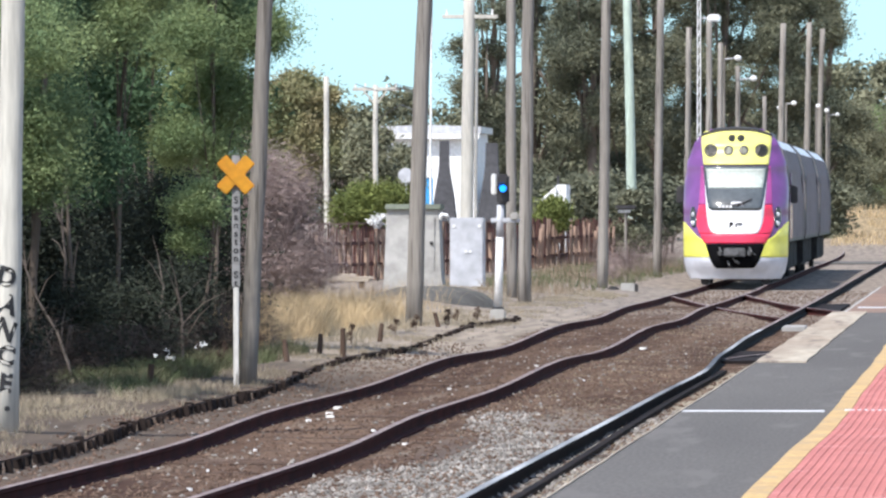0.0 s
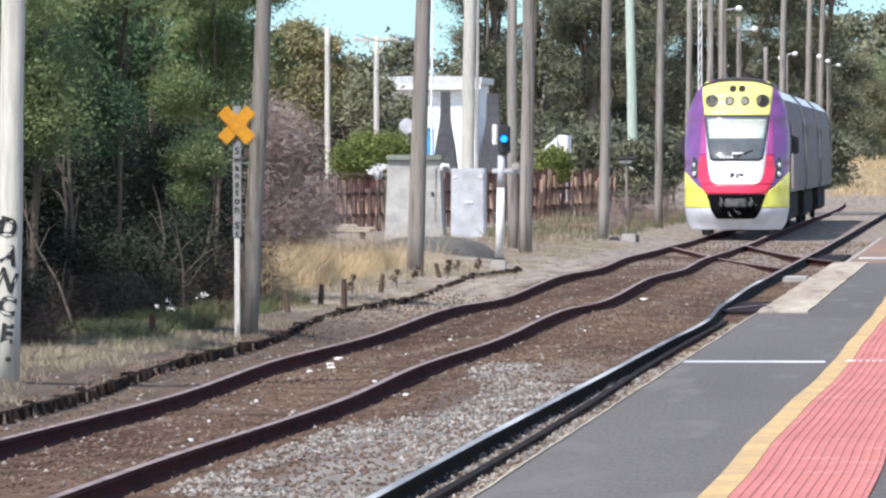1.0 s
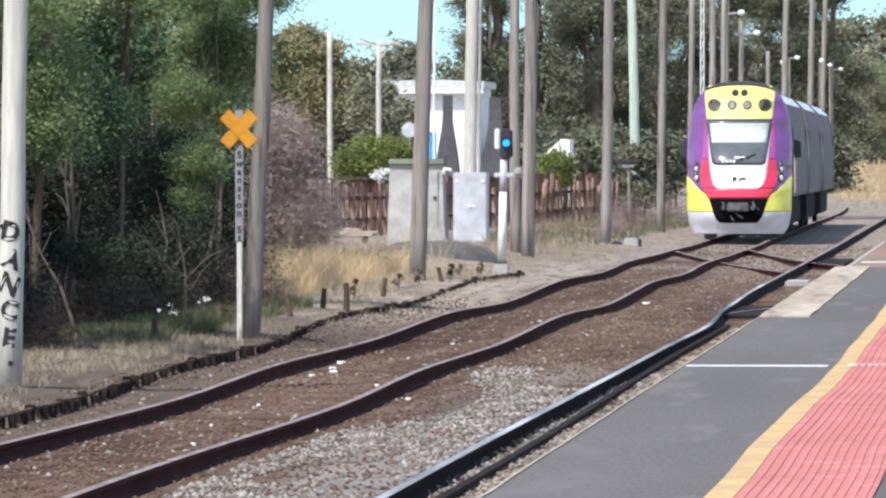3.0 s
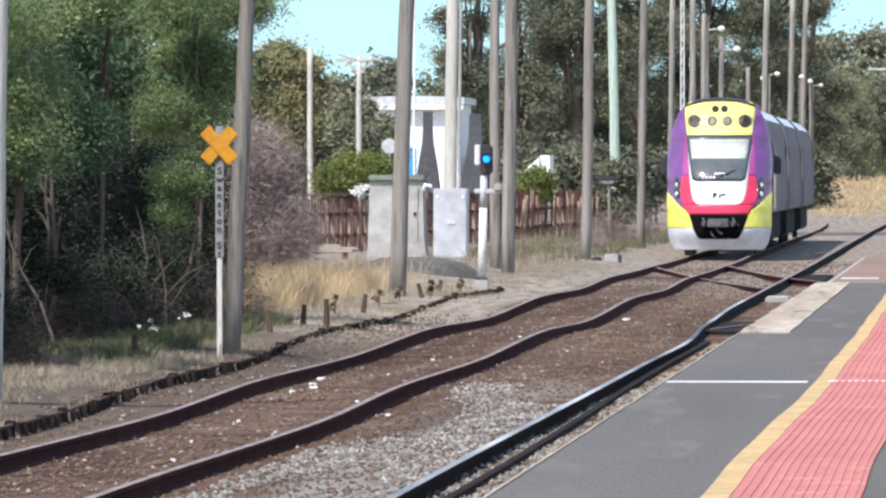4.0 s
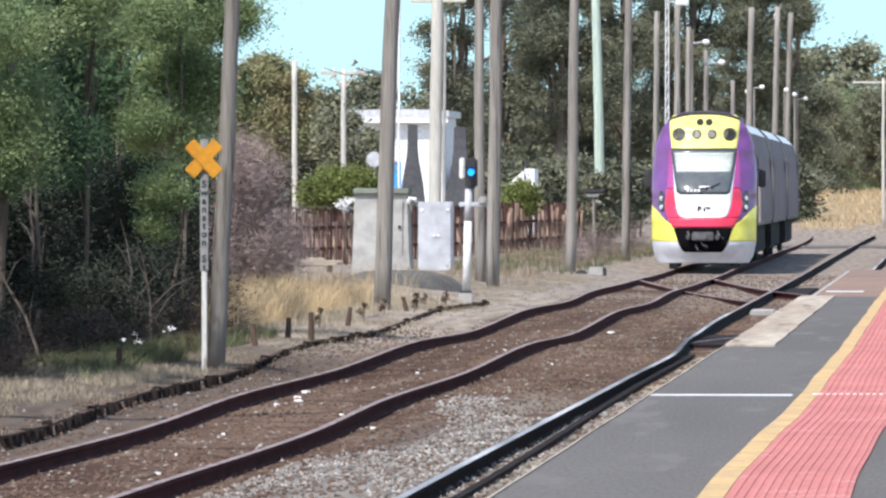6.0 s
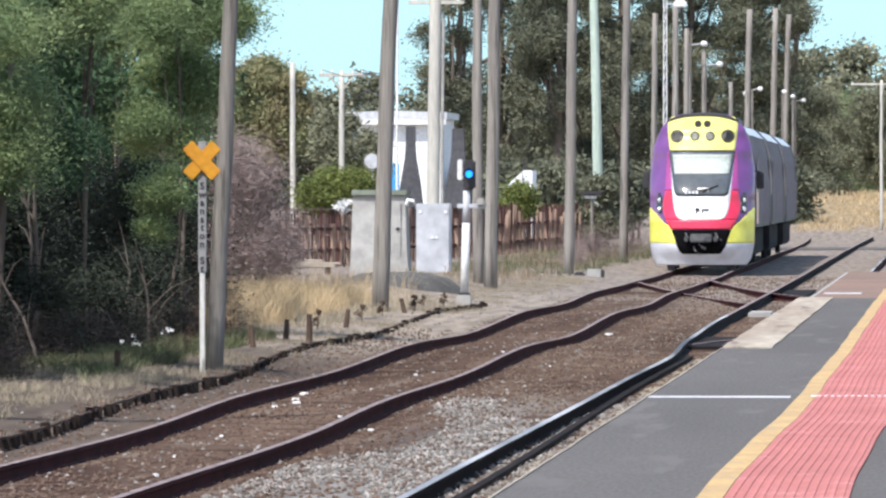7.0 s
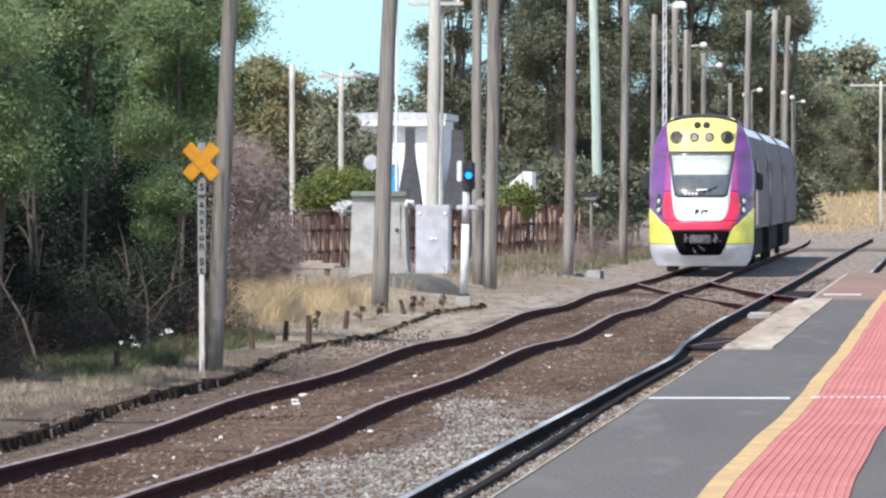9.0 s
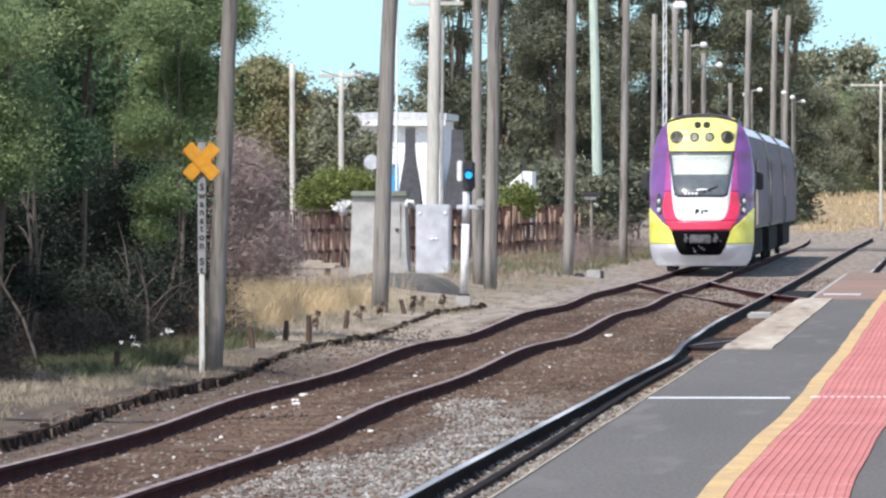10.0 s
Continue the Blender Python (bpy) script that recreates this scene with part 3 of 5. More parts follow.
        # red band rising round the white panel
        rows = [(z, *sorted((s * i, s * o))) for z, i, o in ((1.405, 0.3, 0.98), (1.5, 0.5, 1.02), (1.65, 0.6, 1.06), (1.8, 0.68, 1.08), (2.0, 0.76, 1.04), (2.2, 0.80, 1.00))]
        patch("red_band", rows, 0.020, red, cab, 12)
        rows = [(z, *sorted((s * i, s * o))) for z, i, o in ((2.205, 0.80, 1.02), (2.5, 0.84, 1.00), (2.9, 0.875, 0.985), (3.28, 0.91, 0.96))]
        patch("magenta_band", rows, 0.018, magenta, cab, 6)
        lamp_cluster = patch("headlight", [(z, *sorted((s * i, s * o))) for z, i, o in ((1.58, 1.10, 1.19), (1.75, 1.06, 1.26), (2.0, 1.09, 1.25), (2.15, 1.13, 1.21))], 0.022, winm, cab, 4, "dark headlight housing with two round lenses")
        for z, r in ((1.69, 0.075), (1.94, 0.07)):
            bm = bmesh.new()
            bmesh.ops.create_uvsphere(bm, u_segments=12, v_segments=8, radius=r)
            for v in bm.verts:
                v.co = Vector((s * 1.155 + v.co.x, nose(1.155, z) - 0.02 + v.co.y * 0.4, z + v.co.z))
            part("lens", bm, lampm, lamp_cluster, smooth=True)
    patch("red_band", [(1.14, -0.84, 0.84), (1.25, -0.90, 0.90), (1.40, -0.98, 0.98)], 0.020, red, cab, 24)
    patch("white_panel", [(1.40, -0.50, 0.50), (1.44, -0.62, 0.62), (1.52, -0.69, 0.69), (1.7, -0.75, 0.75), (1.95, -0.79, 0.79), (2.3, -0.81, 0.81), (2.8, -0.855, 0.855), (3.28, -0.89, 0.89)], 0.028, white, cab, 18)
    patch("screen_seal", [(2.05, -0.64, 0.64), (2.11, -0.735, 0.735), (2.3, -0.775, 0.775), (2.6, -0.82, 0.82), (3.0, -0.872, 0.872), (3.285, -0.895, 0.895)], 0.032, winm, cab, 18, "black rubber seal round the windscreen")
    patch("windscreen", [(2.08, -0.62, 0.62), (2.14, -0.70, 0.70), (2.3, -0.74, 0.74), (2.6, -0.785, 0.785), (3.0, -0.84, 0.84), (3.26, -0.865, 0.865)], 0.036, glass, cab, 18, "grey windscreen with a pale sun blind")
    patch("sun_blind", [(2.66, -0.75, 0.75), (2.9, -0.785, 0.785), (3.2, -0.82, 0.82)], 0.044, blind, cab, 18)
    # small white patch just proud of the glass, low in the windscreen
    patch("dash_sheet", [(2.19, -0.16, 0.22), (2.28, -0.10, 0.18)], 0.042, white, cab, 6, "white patch low in the windscreen")
    patch("yellow_panel", [(3.31, -0.90, 0.90), (3.5, -0.92, 0.92), (3.8, -0.96, 0.96), (4.0, -0.97, 0.97), (4.14, -0.97, 0.97), (4.25, -0.86, 0.86)], 0.030, pale_yellow, cab, 18)
    for x, z, r in ((-0.125, 4.05, 0.10), (0.125, 4.05, 0.10), (-0.70, 3.71, 0.185), (-0.21, 3.71, 0.135), (0.21, 3.71, 0.135), (0.70, 3.71, 0.185)):
        lampo = disc("marker_lamp", x, z, r, 0.040, hole, cab)
        disc("lens", x, z, r * 0.68, 0.048, lens2 if abs(x) < 0.5 and z < 4 else hole2, lampo)
    # black skin patch, no hollow: the opening's deep shade is its colour
    patch("coupler_recess", [(0.46, -0.50, 0.50), (0.52, -0.58, 0.58), (0.7, -0.68, 0.68), (0.9, -0.74, 0.74), (1.13, -0.82, 0.82)], 0.030, black, cab, 16, "black patch painting the shade inside the coupler opening")
    # coupler head with jaws and hoses
    bm = box(-0.30, 0.30, -0.30, 0.0, 0.78, 1.02, 0.03)
    box(-0.46, -0.34, -0.16, 0.0, 0.80, 0.96, 0.03, bm)
    box(0.34, 0.46, -0.16, 0.0, 0.80, 0.96, 0.03, bm)
    tube([(-0.05, -0.34, 0.74), (0.02, -0.36, 0.66), (0.12, -0.3, 0.60)], [0.035, 0.03, 0.03], 8, bm)
    tube([(0.0, -0.42, 0.9), (0.0, 0.1, 0.9)], [0.1, 0.1], 12, bm)
    part("coupler", bm, steel, cab, "grey coupler head")
    for x, z in ((-0.42, 1.03), (0.40, 1.04), (-0.2, 0.66)):
        part("hose", tube([(x, -0.12, z), (x + 0.06, -0.2, z - 0.12), (x + 0.16, -0.1, z - 0.2)], [0.03, 0.026, 0.03], 7), steel, cab)
    # wiper
    bm = tube([(0.02, nose(0.02, 2.2) - 0.07, 2.16), (0.2, nose(0.2, 2.26) - 0.08, 2.26), (0.46, nose(0.46, 2.36) - 0.08, 2.37)], [0.025, 0.02, 0.016], 6)
    tube([(-0.28, nose(-0.28, 2.18) - 0.07, 2.2), (0.25, nose(0.25, 2.24) - 0.08, 2.25)], [0.02, 0.02], 6, bm)
    part("wiper", bm, M_DARKMETAL, cab)
    # fleet number and operator mark as plain bars and shapes
    for i in range(4):
        part("number_bar", box(-0.46 + i * 0.1, -0.39 + i * 0.1, nose(0.4, 2.1) - 0.09, nose(0.4, 2.1) - 0.03, 2.12, 2.20), white, cab)
    for x0, x1, z0, z1 in ((-0.16, -0.12, 1.56, 1.73), (-0.12, -0.05, 1.64, 1.73), (0.01, 0.05, 1.56, 1.70), (0.06, 0.20, 1.68, 1.71)):
        part("mark", box(x0, x1, nose(0.1, 1.65) - 0.075, nose(0.1, 1.65) - 0.03, z0, z1), M_LETTER, cab)

    part("roof_pod", sweep([(0, 1.95, 0), (0, 2.3, 0.03), (0, 6.5, 0.03)], [(-1.02, 3.95), (-0.98, 4.16), (-0.6, 4.30), (0, 4.345), (0.6, 4.30), (0.98, 4.16), (1.02, 3.95)]), M_DARKMETAL, cab, "dark roof fairing behind the headboard")
    sect = [(-1.44, 1.26), (-1.46, 1.6), (-1.46, 2.5), (-1.40, 3.2), (-1.26, 3.75), (-1.0, 4.02), (-0.5, 4.18), (0, 4.22)]
    sect = sect + [(-x, z) for x, z in sect[-2::-1]]
    for c in range(3):
        a = 2.1 if c == 0 else 24.6 * c + 1.0
        b = 24.6 * (c + 1) - 1.0
        ring = [(x, z) for x, z in sect]
        body = part("car_body", sweep([(0, a, 0), (0, (a + b) / 2, 0), (0, b, 0)], ring, mats=[0, 0, 0, 0, 1, 1, 1, 1, 1, 1, 0, 0, 0, 0, 0]), [side, roofm], train, "grey carriage with pale roof")
        if c < 2:
            part("gangway", box(-0.85, 0.85, b, b + 2.0, 0.9, 3.8, 0.05), M_DARKMETAL, train, "dark rubber gangway bellows")
        for s in (-1, 1):
            for y in (a + 1.4, b - 2.6):
                part("door", box(*sorted((s * 1.455, s * 1.475)), y, y + 1.1, 1.28, 3.1), purple if c == 0 and y < a + 2 else side, body)
            part("sill", box(*sorted((s * 1.30, s * 1.44)), a, b, 1.18, 1.262), M_DARKMETAL, body)
            if c == 0:
                part("cab_side", box(*sorted((s * 1.462, s * 1.476)), a, a + 3.2, 1.27, 2.55), purple, body, "purple cab side panel")
        # dark rings on the car ends widen the shaded gaps by colour
        for y in ((b - 1.22,) if c == 0 else (a + 0.02, b - 1.22)):
            part("end_band", sweep([(0, y, 0), (0, y + 1.2, 0)], [(x * 1.008, z + 0.012 * (z > 2)) for x, z in sect]), M_DARKMETAL, body, "dark band painting the shade of the carriage gap")
        for k in range(6):
            y = a + 5.5 + k * 2.3
            part("underfloor_box", box(-1.28, 1.28, y, y + 1.8, 0.36, 1.17, 0.06), gear, body)
        for y in (a + 2.6, b - 3.2):
            bog = part("bogie", box(-1.05, 1.05, y - 1.3, y + 1.3, 0.35, 0.75, 0.08), gear, train)
            for dy in (-1.05, 1.05):
                for s in (-1, 1):
                    bm = bmesh.new()
                    bmesh.ops.create_cone(bm, cap_ends=True, segments=20, radius1=0.44, radius2=0.42, depth=0.13)
                    for v in bm.verts:
                        v.co = Vector((s * (0.83 + v.co.z * s), y + dy + v.co.x, 0.44 + v.co.y))
                    part("wheel", bm, gear, bog)
    for s in (-1, 1):
        bm = box(*sorted((s * 1.48, s * 1.68)), 2.3, 2.42, 2.25, 2.72, 0.03)
        tube([(s * 1.4, 2.4, 2.75), (s * 1.58, 2.36, 2.72)], [0.02, 0.02], 6, bm)
        part("mirror", bm, M_DARKMETAL, train)
    # bottom guard before the first wheels
    part("rail_guard", box(-0.95, -0.72, 0.7, 1.0, 0.0, 0.5, 0.03), M_DARKMETAL, train)
    part("rail_guard", box(0.72, 0.95, 0.7, 1.0, 0.0, 0.5, 0.03), M_DARKMETAL, train)
    return train


train = build_train()


# ---- poles ----
def pole(x, y, z, top, radius, lean, label, mat=None, name="timber_pole", group="poles along the line"):
    root = thing(name, x, y, z - 0.25, label, "pole", group)
    h = top - z + 0.25
    rng = random.Random(int(x * 100 + y * 7))
    n = 9
    pts = [(lean * h * k / n + rng.uniform(-0.012, 0.012), rng.uniform(-0.01, 0.01), h * k / n) for k in range(n + 1)]
    part("shaft", tube(pts, [radius * (1.08 - 0.022 * k) * rng.uniform(0.97, 1.03) for k in range(n + 1)], 14), mat or M_WOOD_POLE, root, smooth=True)
    return root


GREY = "weathered grey timber pole standing on the verge"
p0 = pole(-9.72, 83.8, 0.0, 8.5, 0.122, 0.02, "pale grey pole with black painted graffiti", M_PALE_POLE)
pole(-9.33, 106.6, -0.04, 8.5, 0.1, 0.046, GREY)
pole(-10.35, 152, 0.12, 8.7, 0.14, 0.034, GREY)
pole(-10.3, 187, 0.04, 8.6, 0.135, 0.012, GREY)
pole(-10.86, 192, 0.04, 8.6, 0.11, -0.004, GREY)
pole(-10.3, 224, 0.05, 8.6, 0.13, 0.012, GREY)
pole(-10.3, 260, 0.05, 8.6, 0.12, 0.012, GREY)
for y, top, r, lean in ((285.4, 8.1, 0.1, 0.01), (306.6, 8.85, 0.11, 0), (317.8, 8.2, 0.1, 0.012), (340.6, 7.7, 0.1, 0), (379.4, 7.0, 0.1, 0), (407.0, 10.8, 0.15, 0.02), (462.2, 12.0, 0.16, 0.02), (492.7, 12.3, 0.16, 0.03), (520.5, 8.2, 0.13, 0)):
    pole(-10.3 - lean * 4, y, 0.1, top, r, lean, GREY)


# ---- lineside things ----
def build_signal():
    root = thing("railway_signal", -9.6, 165, 0.0, "white post railway signal showing a blue-green light", "railway signal")
    part("base", box(-0.15, 0.15, -0.15, 0.15, -0.2, 0.2, 0.03), M_CONCRETE, root)
    part("base_plate", box(-0.11, 0.11, -0.11, 0.11, 0.2, 0.24, 0.0), M_DARKMETAL, root)
    part("lower_post", tube([(0, 0, 0.22), (0.02, 0, 0.9), (0.035, 0, 1.58)], [0.08, 0.078, 0.075], 14), M_WHITEPAINT, root, "white painted lower post", True)
    part("upper_post", tube([(0.035, 0, 1.58), (0.05, 0, 2.2)], [0.075, 0.07], 14), M_GALV, root, smooth=True)
    part("bracket", box(-0.14, 0.42, -0.05, 0.05, 1.86, 1.95, 0.015), M_GALV, root)
    part("junction_box", box(0.24, 0.40, -0.1, 0.1, 1.90, 2.06, 0.03), M_CONCRETE, root)
    head = part("signal_head", box(-0.02, 0.22, -0.12, 0.06, 2.22, 2.80, 0.04), M_DARKMETAL, root, "black signal head with one lit lens")
    part("side_box", box(-0.13, -0.03, -0.06, 0.12, 2.40, 2.80, 0.02), M_WHITEPAINT, root)
    bm = bmesh.new()
    bmesh.ops.create_uvsphere(bm, u_segments=16, v_segments=10, radius=0.068)
    for v in bm.verts:
        v.co = Vector((0.10 + v.co.x, -0.125 + v.co.y * 0.4, 2.52 + v.co.z))
    part("lens", bm, glow("lit blue-green lens", (0.01, 0.24, 1.0), 2.0), head, "glowing blue lens", True)
    bm = tube([(0.10, -0.13, 2.53), (0.10, -0.34, 2.55)], [0.09, 0.085], 14, cap=False)
    for f in [f for f in bm.faces if f.calc_center_median().z < 2.5]:
        bm.faces.remove(f)
    part("hood", bm, M_DARKMETAL, head)


build_signal()


def build_cross_sign():
    root = thing("crossing_sign", -9.36, 105.4, -0.05, "orange cross board on a white lettered post", "sign")
    for a in (47, -47):
        bm = box(-0.262, 0.262, -0.012, 0.012, -0.084, 0.084, 0.011)
        bmesh.ops.transform(bm, matrix=pose(0.0, -0.06 - (0.014 if a > 0 else 0.0), 2.62, 0, a, 0), verts=bm.verts)
        part("cross_arm", bm, M_ORANGE, root)
    part("post", box(-0.032, 0.032, -0.03, 0.03, -0.2, 1.24, 0.008), M_OLDWHITE, root, "worn white lower post")
    part("name_board", box(-0.05, 0.05, -0.03, 0.03, 1.24, 2.86, 0.006), M_BOARD, root, "grey board with black lettering")
    for i, ch in enumerate("Swanston St"):
        if ch == " ":
            continue
        cu = bpy.data.curves.new("letter", "FONT")
        cu.body, cu.size, cu.align_x, cu.extrude, cu.offset = ch, 0.12, "CENTER", 0.002, 0.003
        tmp = bpy.data.objects.new("letter", cu)
        me = bpy.data.meshes.new_from_object(tmp)
        bpy.data.objects.remove(tmp)
        me.materials.append(M_LETTER)
        ob = new("letter", me)
        ob.parent = root
        ob.matrix_basis = pose(0, -0.034, 2.27 - i * 0.102, 90, 0, 0)


build_cross_sign()


def graffiti(root):
    """Letters sprayed one under another on the pole."""
    for ch, z, size, tilt, dx in ((".", 1.86, 0.26, 0, -0.09), ("D", 1.74, 0.25, -14, 0.0), ("A", 1.47, 0.25, -20, 0.02), ("N", 1.22, 0.27, -24, 0.0), ("C", 0.97, 0.25, -12, 0.01), ("E", 0.70, 0.25, -8, 0.01), (".", 0.52, 0.26, 0, 0.03)):
        cu = bpy.data.curves.new("graffiti_letter", "FONT")
        cu.body, cu.size, cu.align_x, cu.align_y, cu.extrude, cu.offset = ch, size, "CENTER", "CENTER", 0.004, 0.011
        tmp = bpy.data.objects.new("graffiti_letter", cu)
        me = bpy.data.meshes.new_from_object(tmp)
        bpy.data.objects.remove(tmp)
        me.materials.append(M_GRAFFITI)
        c, s = math.cos(radians(tilt)), math.sin(radians(tilt))
        for v in me.vertices:
            x, y = v.co.x * c - v.co.y * s + dx, v.co.x * s + v.co.y * c
            a = x / 0.134
            q = 0.135 + v.co.z
            v.co = Vector((math.sin(a) * q, -math.cos(a) * q, y))
        ob = new("graffiti_letter", me)
        ob.parent = root
        ob.matrix_basis = pose(0.02 * z, 0, z, 0, 0, 0)


graffiti(p0)


def build_hut():
    root = thing("relay_hut", -14.75, 217, 0.1, "grey concrete relay hut with a flat lid", "hut")
    bm = box(-0.66, 0.66, -0.6, 0.6, -0.3, 1.98)
    for v in bm.verts:
        if v.co.z < 0.5:
            v.co.x *= 1.12
            v.co.y *= 1.1
    part("wall", bm, M_CONCRETE, root)
    bm = box(-0.78, 0.80, -0.72, 0.72, -0.3, 0.42)
    for v in bm.verts:
        if v.co.z > 0.2:
            v.co.x *= 0.9
            v.co.y *= 0.92
    part("plinth", bm, M_CONCRETE, root)
    part("lid", box(-0.69, 0.72, -0.7, 0.7, 1.98, 2.12, 0.02), M_LID, root, "mossy grey-green flat lid")
    part("door", box(0.02, 0.56, -0.665, -0.60, 0.05, 1.8, 0.01), M_CONCRETE, root)
    part("door_handle", box(0.44, 0.52, -0.71, -0.66, 1.1, 1.18, 0.01), M_DARKMETAL, root)


build_hut()


def build_cabinet():
    root = thing("equipment_cabinet", -12.5, 202.5, 0.1, "galvanised metal equipment cabinet", "cabinet")
    part("body", box(-0.40, 0.40, -0.3, 0.3, 0.06, 1.80, 0.02), M_GALV, root)
    part("plinth", box(-0.44, 0.44, -0.34, 0.34, -0.3, 0.06), M_CONCRETE, root)
    part("door", box(-0.375, 0.375, -0.325, -0.30, 0.12, 1.74, 0.01), M_GALV, root)
    for x, z in ((-0.3, 1.6), (0.3, 1.6), (0.3, 0.2), (-0.02, 1.0), (0.08, 1.0)):
        part("latch", box(x - 0.035, x + 0.035, -0.35, -0.325, z - 0.035, z + 0.035, 0.008), M_WHITEPAINT, root)
    part("conduit", tube([(-0.42, 0.1, 1.7), (-0.5, 0.1, 1.86), (-0.62, 0.1, 1.88), (-0.66, 0.1, 1.75)], [0.05] * 4, 8), M_WHITEPAINT, root, "white bent conduit", True)


build_cabinet()


def build_fence():
    """Uneven palings on two rails, with bleached battens nailed over the joints."""
    fence = thing("paling_fence", 0, 0, 0, "rusty red paling fence with bleached uneven battens", "fence")
    a, b = Vector((-18.9, 236, 0.0)), Vector((-13.7, 326, 0.0))
    rng = random.Random(4)
    n = 150
    d = (b - a).normalized()
    yaw = math.degrees(math.atan2(d.y, d.x))

    def shape(name, w, t, h, mat):
        ob = link(box(-w / 2, w / 2, -t, t, -0.3, h, 0.006), name, mat)
        data = ob.data
        bpy.data.objects.remove(ob)
        return data

    kinds = [shape("paling", w, 0.015, h, M_FENCE) for w, h in ((0.30, 1.55), (0.36, 1.60), (0.26, 1.46))]
    sticks = [shape("batten", w, 0.03, h, M_FENCE_PALE) for w, h in ((0.09, 1.52), (0.14, 1.40), (0.07, 1.60))]
    for i in range(n):
        p = a.lerp(b, i / (n - 1))
        far = i > 84
        if not (far and rng.random() < 0.12):
            o = new("paling", kinds[i % 3])
            o.parent = fence
            o.matrix_basis = pose(p.x, p.y, 0.1 + rng.uniform(-0.08, 0.05) + (0.06 if far else 0), 0, rng.uniform(-2, 2), yaw + rng.uniform(-4, 4))
        if i % 3 == 0 or (far and i % 3 == 1):
            o = new("batten", rng.choice(sticks))
            o.parent = fence
            tilt = 9 if far else 3
            o.matrix_basis = pose(p.x + 0.12, p.y - 0.12, 0.1 + rng.uniform(-0.25, 0.05), 0, rng.uniform(-tilt, tilt), yaw + 60)
    for z in (0.42, 1.02):
        part("fence_rail", sweep([(a.x + 0.05, a.y, z + 0.1), (a.lerp(b, 0.5).x + 0.05, a.lerp(b, 0.5).y, z + 0.02), (b.x + 0.05, b.y, z + 0.1)], [(-0.03, 0.045), (-0.03, -0.045), (0.06, -0.045), (0.06, 0.045)]), M_FENCE, fence)
    part("cap", sweep([(a.x, a.y, 1.66), (a.lerp(b, 0.3).x, a.lerp(b, 0.3).y, 1.68), (a.lerp(b, 0.5).x, a.lerp(b, 0.5).y, 1.63)], [(-0.06, 0.02), (-0.06, -0.02), (0.06, -0.02), (0.06, 0.02)]), M_FENCE_PALE, fence)
    # bleached planks stacked at the foot of the fence
    stack = thing("plank_stack", -16.95, 222, 0.1, "low stack of bleached timber planks", "planks")
    for k, (x0, x1, z) in enumerate(((-0.75, 0.70, 0.12), (-0.66, 0.80, 0.19), (-0.80, 0.35, 0.26))):
        part("plank", box(x0, x1, -0.25 + 0.05 * k, 0.2, z, z + 0.06, 0.01), M_PLANK, stack)
    for x in (-0.6, 0.5):
        part("bearer", box(x - 0.06, x + 0.06, -0.22, 0.22, -0.3, 0.118, 0.01), M_SLEEPER, stack)
    heap = thing("gravel_heap", -11.95, 178, 0.0, "low heap of grey crushed gravel", "heap")
    bm = bmesh.new()
    rings = []
    for q, z in ((1.0, -0.15), (0.88, 0.16), (0.70, 0.36), (0.44, 0.47), (0.16, 0.50)):
        rings.append([bm.verts.new((1.55 * q * math.cos(t) * (1 + 0.12 * math.sin(3 * t + 1)) + 0.2 * (1 - q), 5.0 * q * math.sin(t), z + 0.05 * noise.noise(Vector((math.cos(t) * 3 * q, math.sin(t) * 3 * q, z * 5))))) for t in (6.2832 * k / 28 for k in range(28))])
    for r, q in zip(rings, rings[1:]):
        for k in range(28):
            bm.faces.new((r[k], r[(k + 1) % 28], q[(k + 1) % 28], q[k]))
    bm.faces.new(rings[-1])
    part("mound", bm, M_HEAP, heap, smooth=True)


build_fence()


def build_house():
    root = thing("house", -24.5, 370, 0.3, "white weatherboard house with pale roof and grey buttresses", "house")
    part("wall", box(-2.0, 2.05, 0, 8, -0.5, 5.0, 0.0), M_HOUSE, root)
    part("roof", sweep([(0, -0.4, 5.0), (0, 8.4, 5.0)], [(-2.3, 0.0), (-2.3, 0.28), (0, 0.35), (2.25, 0.28), (2.25, 0.0)]), M_ROOF, root)
    part("eave", box(-2.25, 2.2, -0.45, -0.38, 4.75, 4.98), M_WHITEPAINT, root)


build_house()


def bottle(x, y, z, h, wtop, wbase):
    root = thing("buttress", x, y, z, "dark grey tapering concrete flue", "flue", "grey flues by the house")
    prof = [(0, wbase), (0.25 * h, wbase * 0.95), (0.5 * h, wbase * 0.72), (0.72 * h, wtop * 1.15), (0.8 * h, wtop), (h, wtop * 0.9)]
    bm = bmesh.new()
    rings = []
    for zz, w in prof:
        rings.append([bm.verts.new((sx * w / 2, sy * w / 2, zz)) for sx, sy in ((-1, -1), (1, -1), (1, 1), (-1, 1))])
    for a, b in zip(rings, rings[1:]):
        for k in range(4):
            bm.faces.new((a[k], a[(k + 1) % 4], b[(k + 1) % 4], b[k]))
    bm.faces.new(rings[-1])
    part("shaft", bm, M_GREYWALL, root)


bottle(-23.2, 360, 0, 4.9, 0.42, 1.15)
bottle(-21.2, 360, 0, 4.8, 0.55, 1.35)


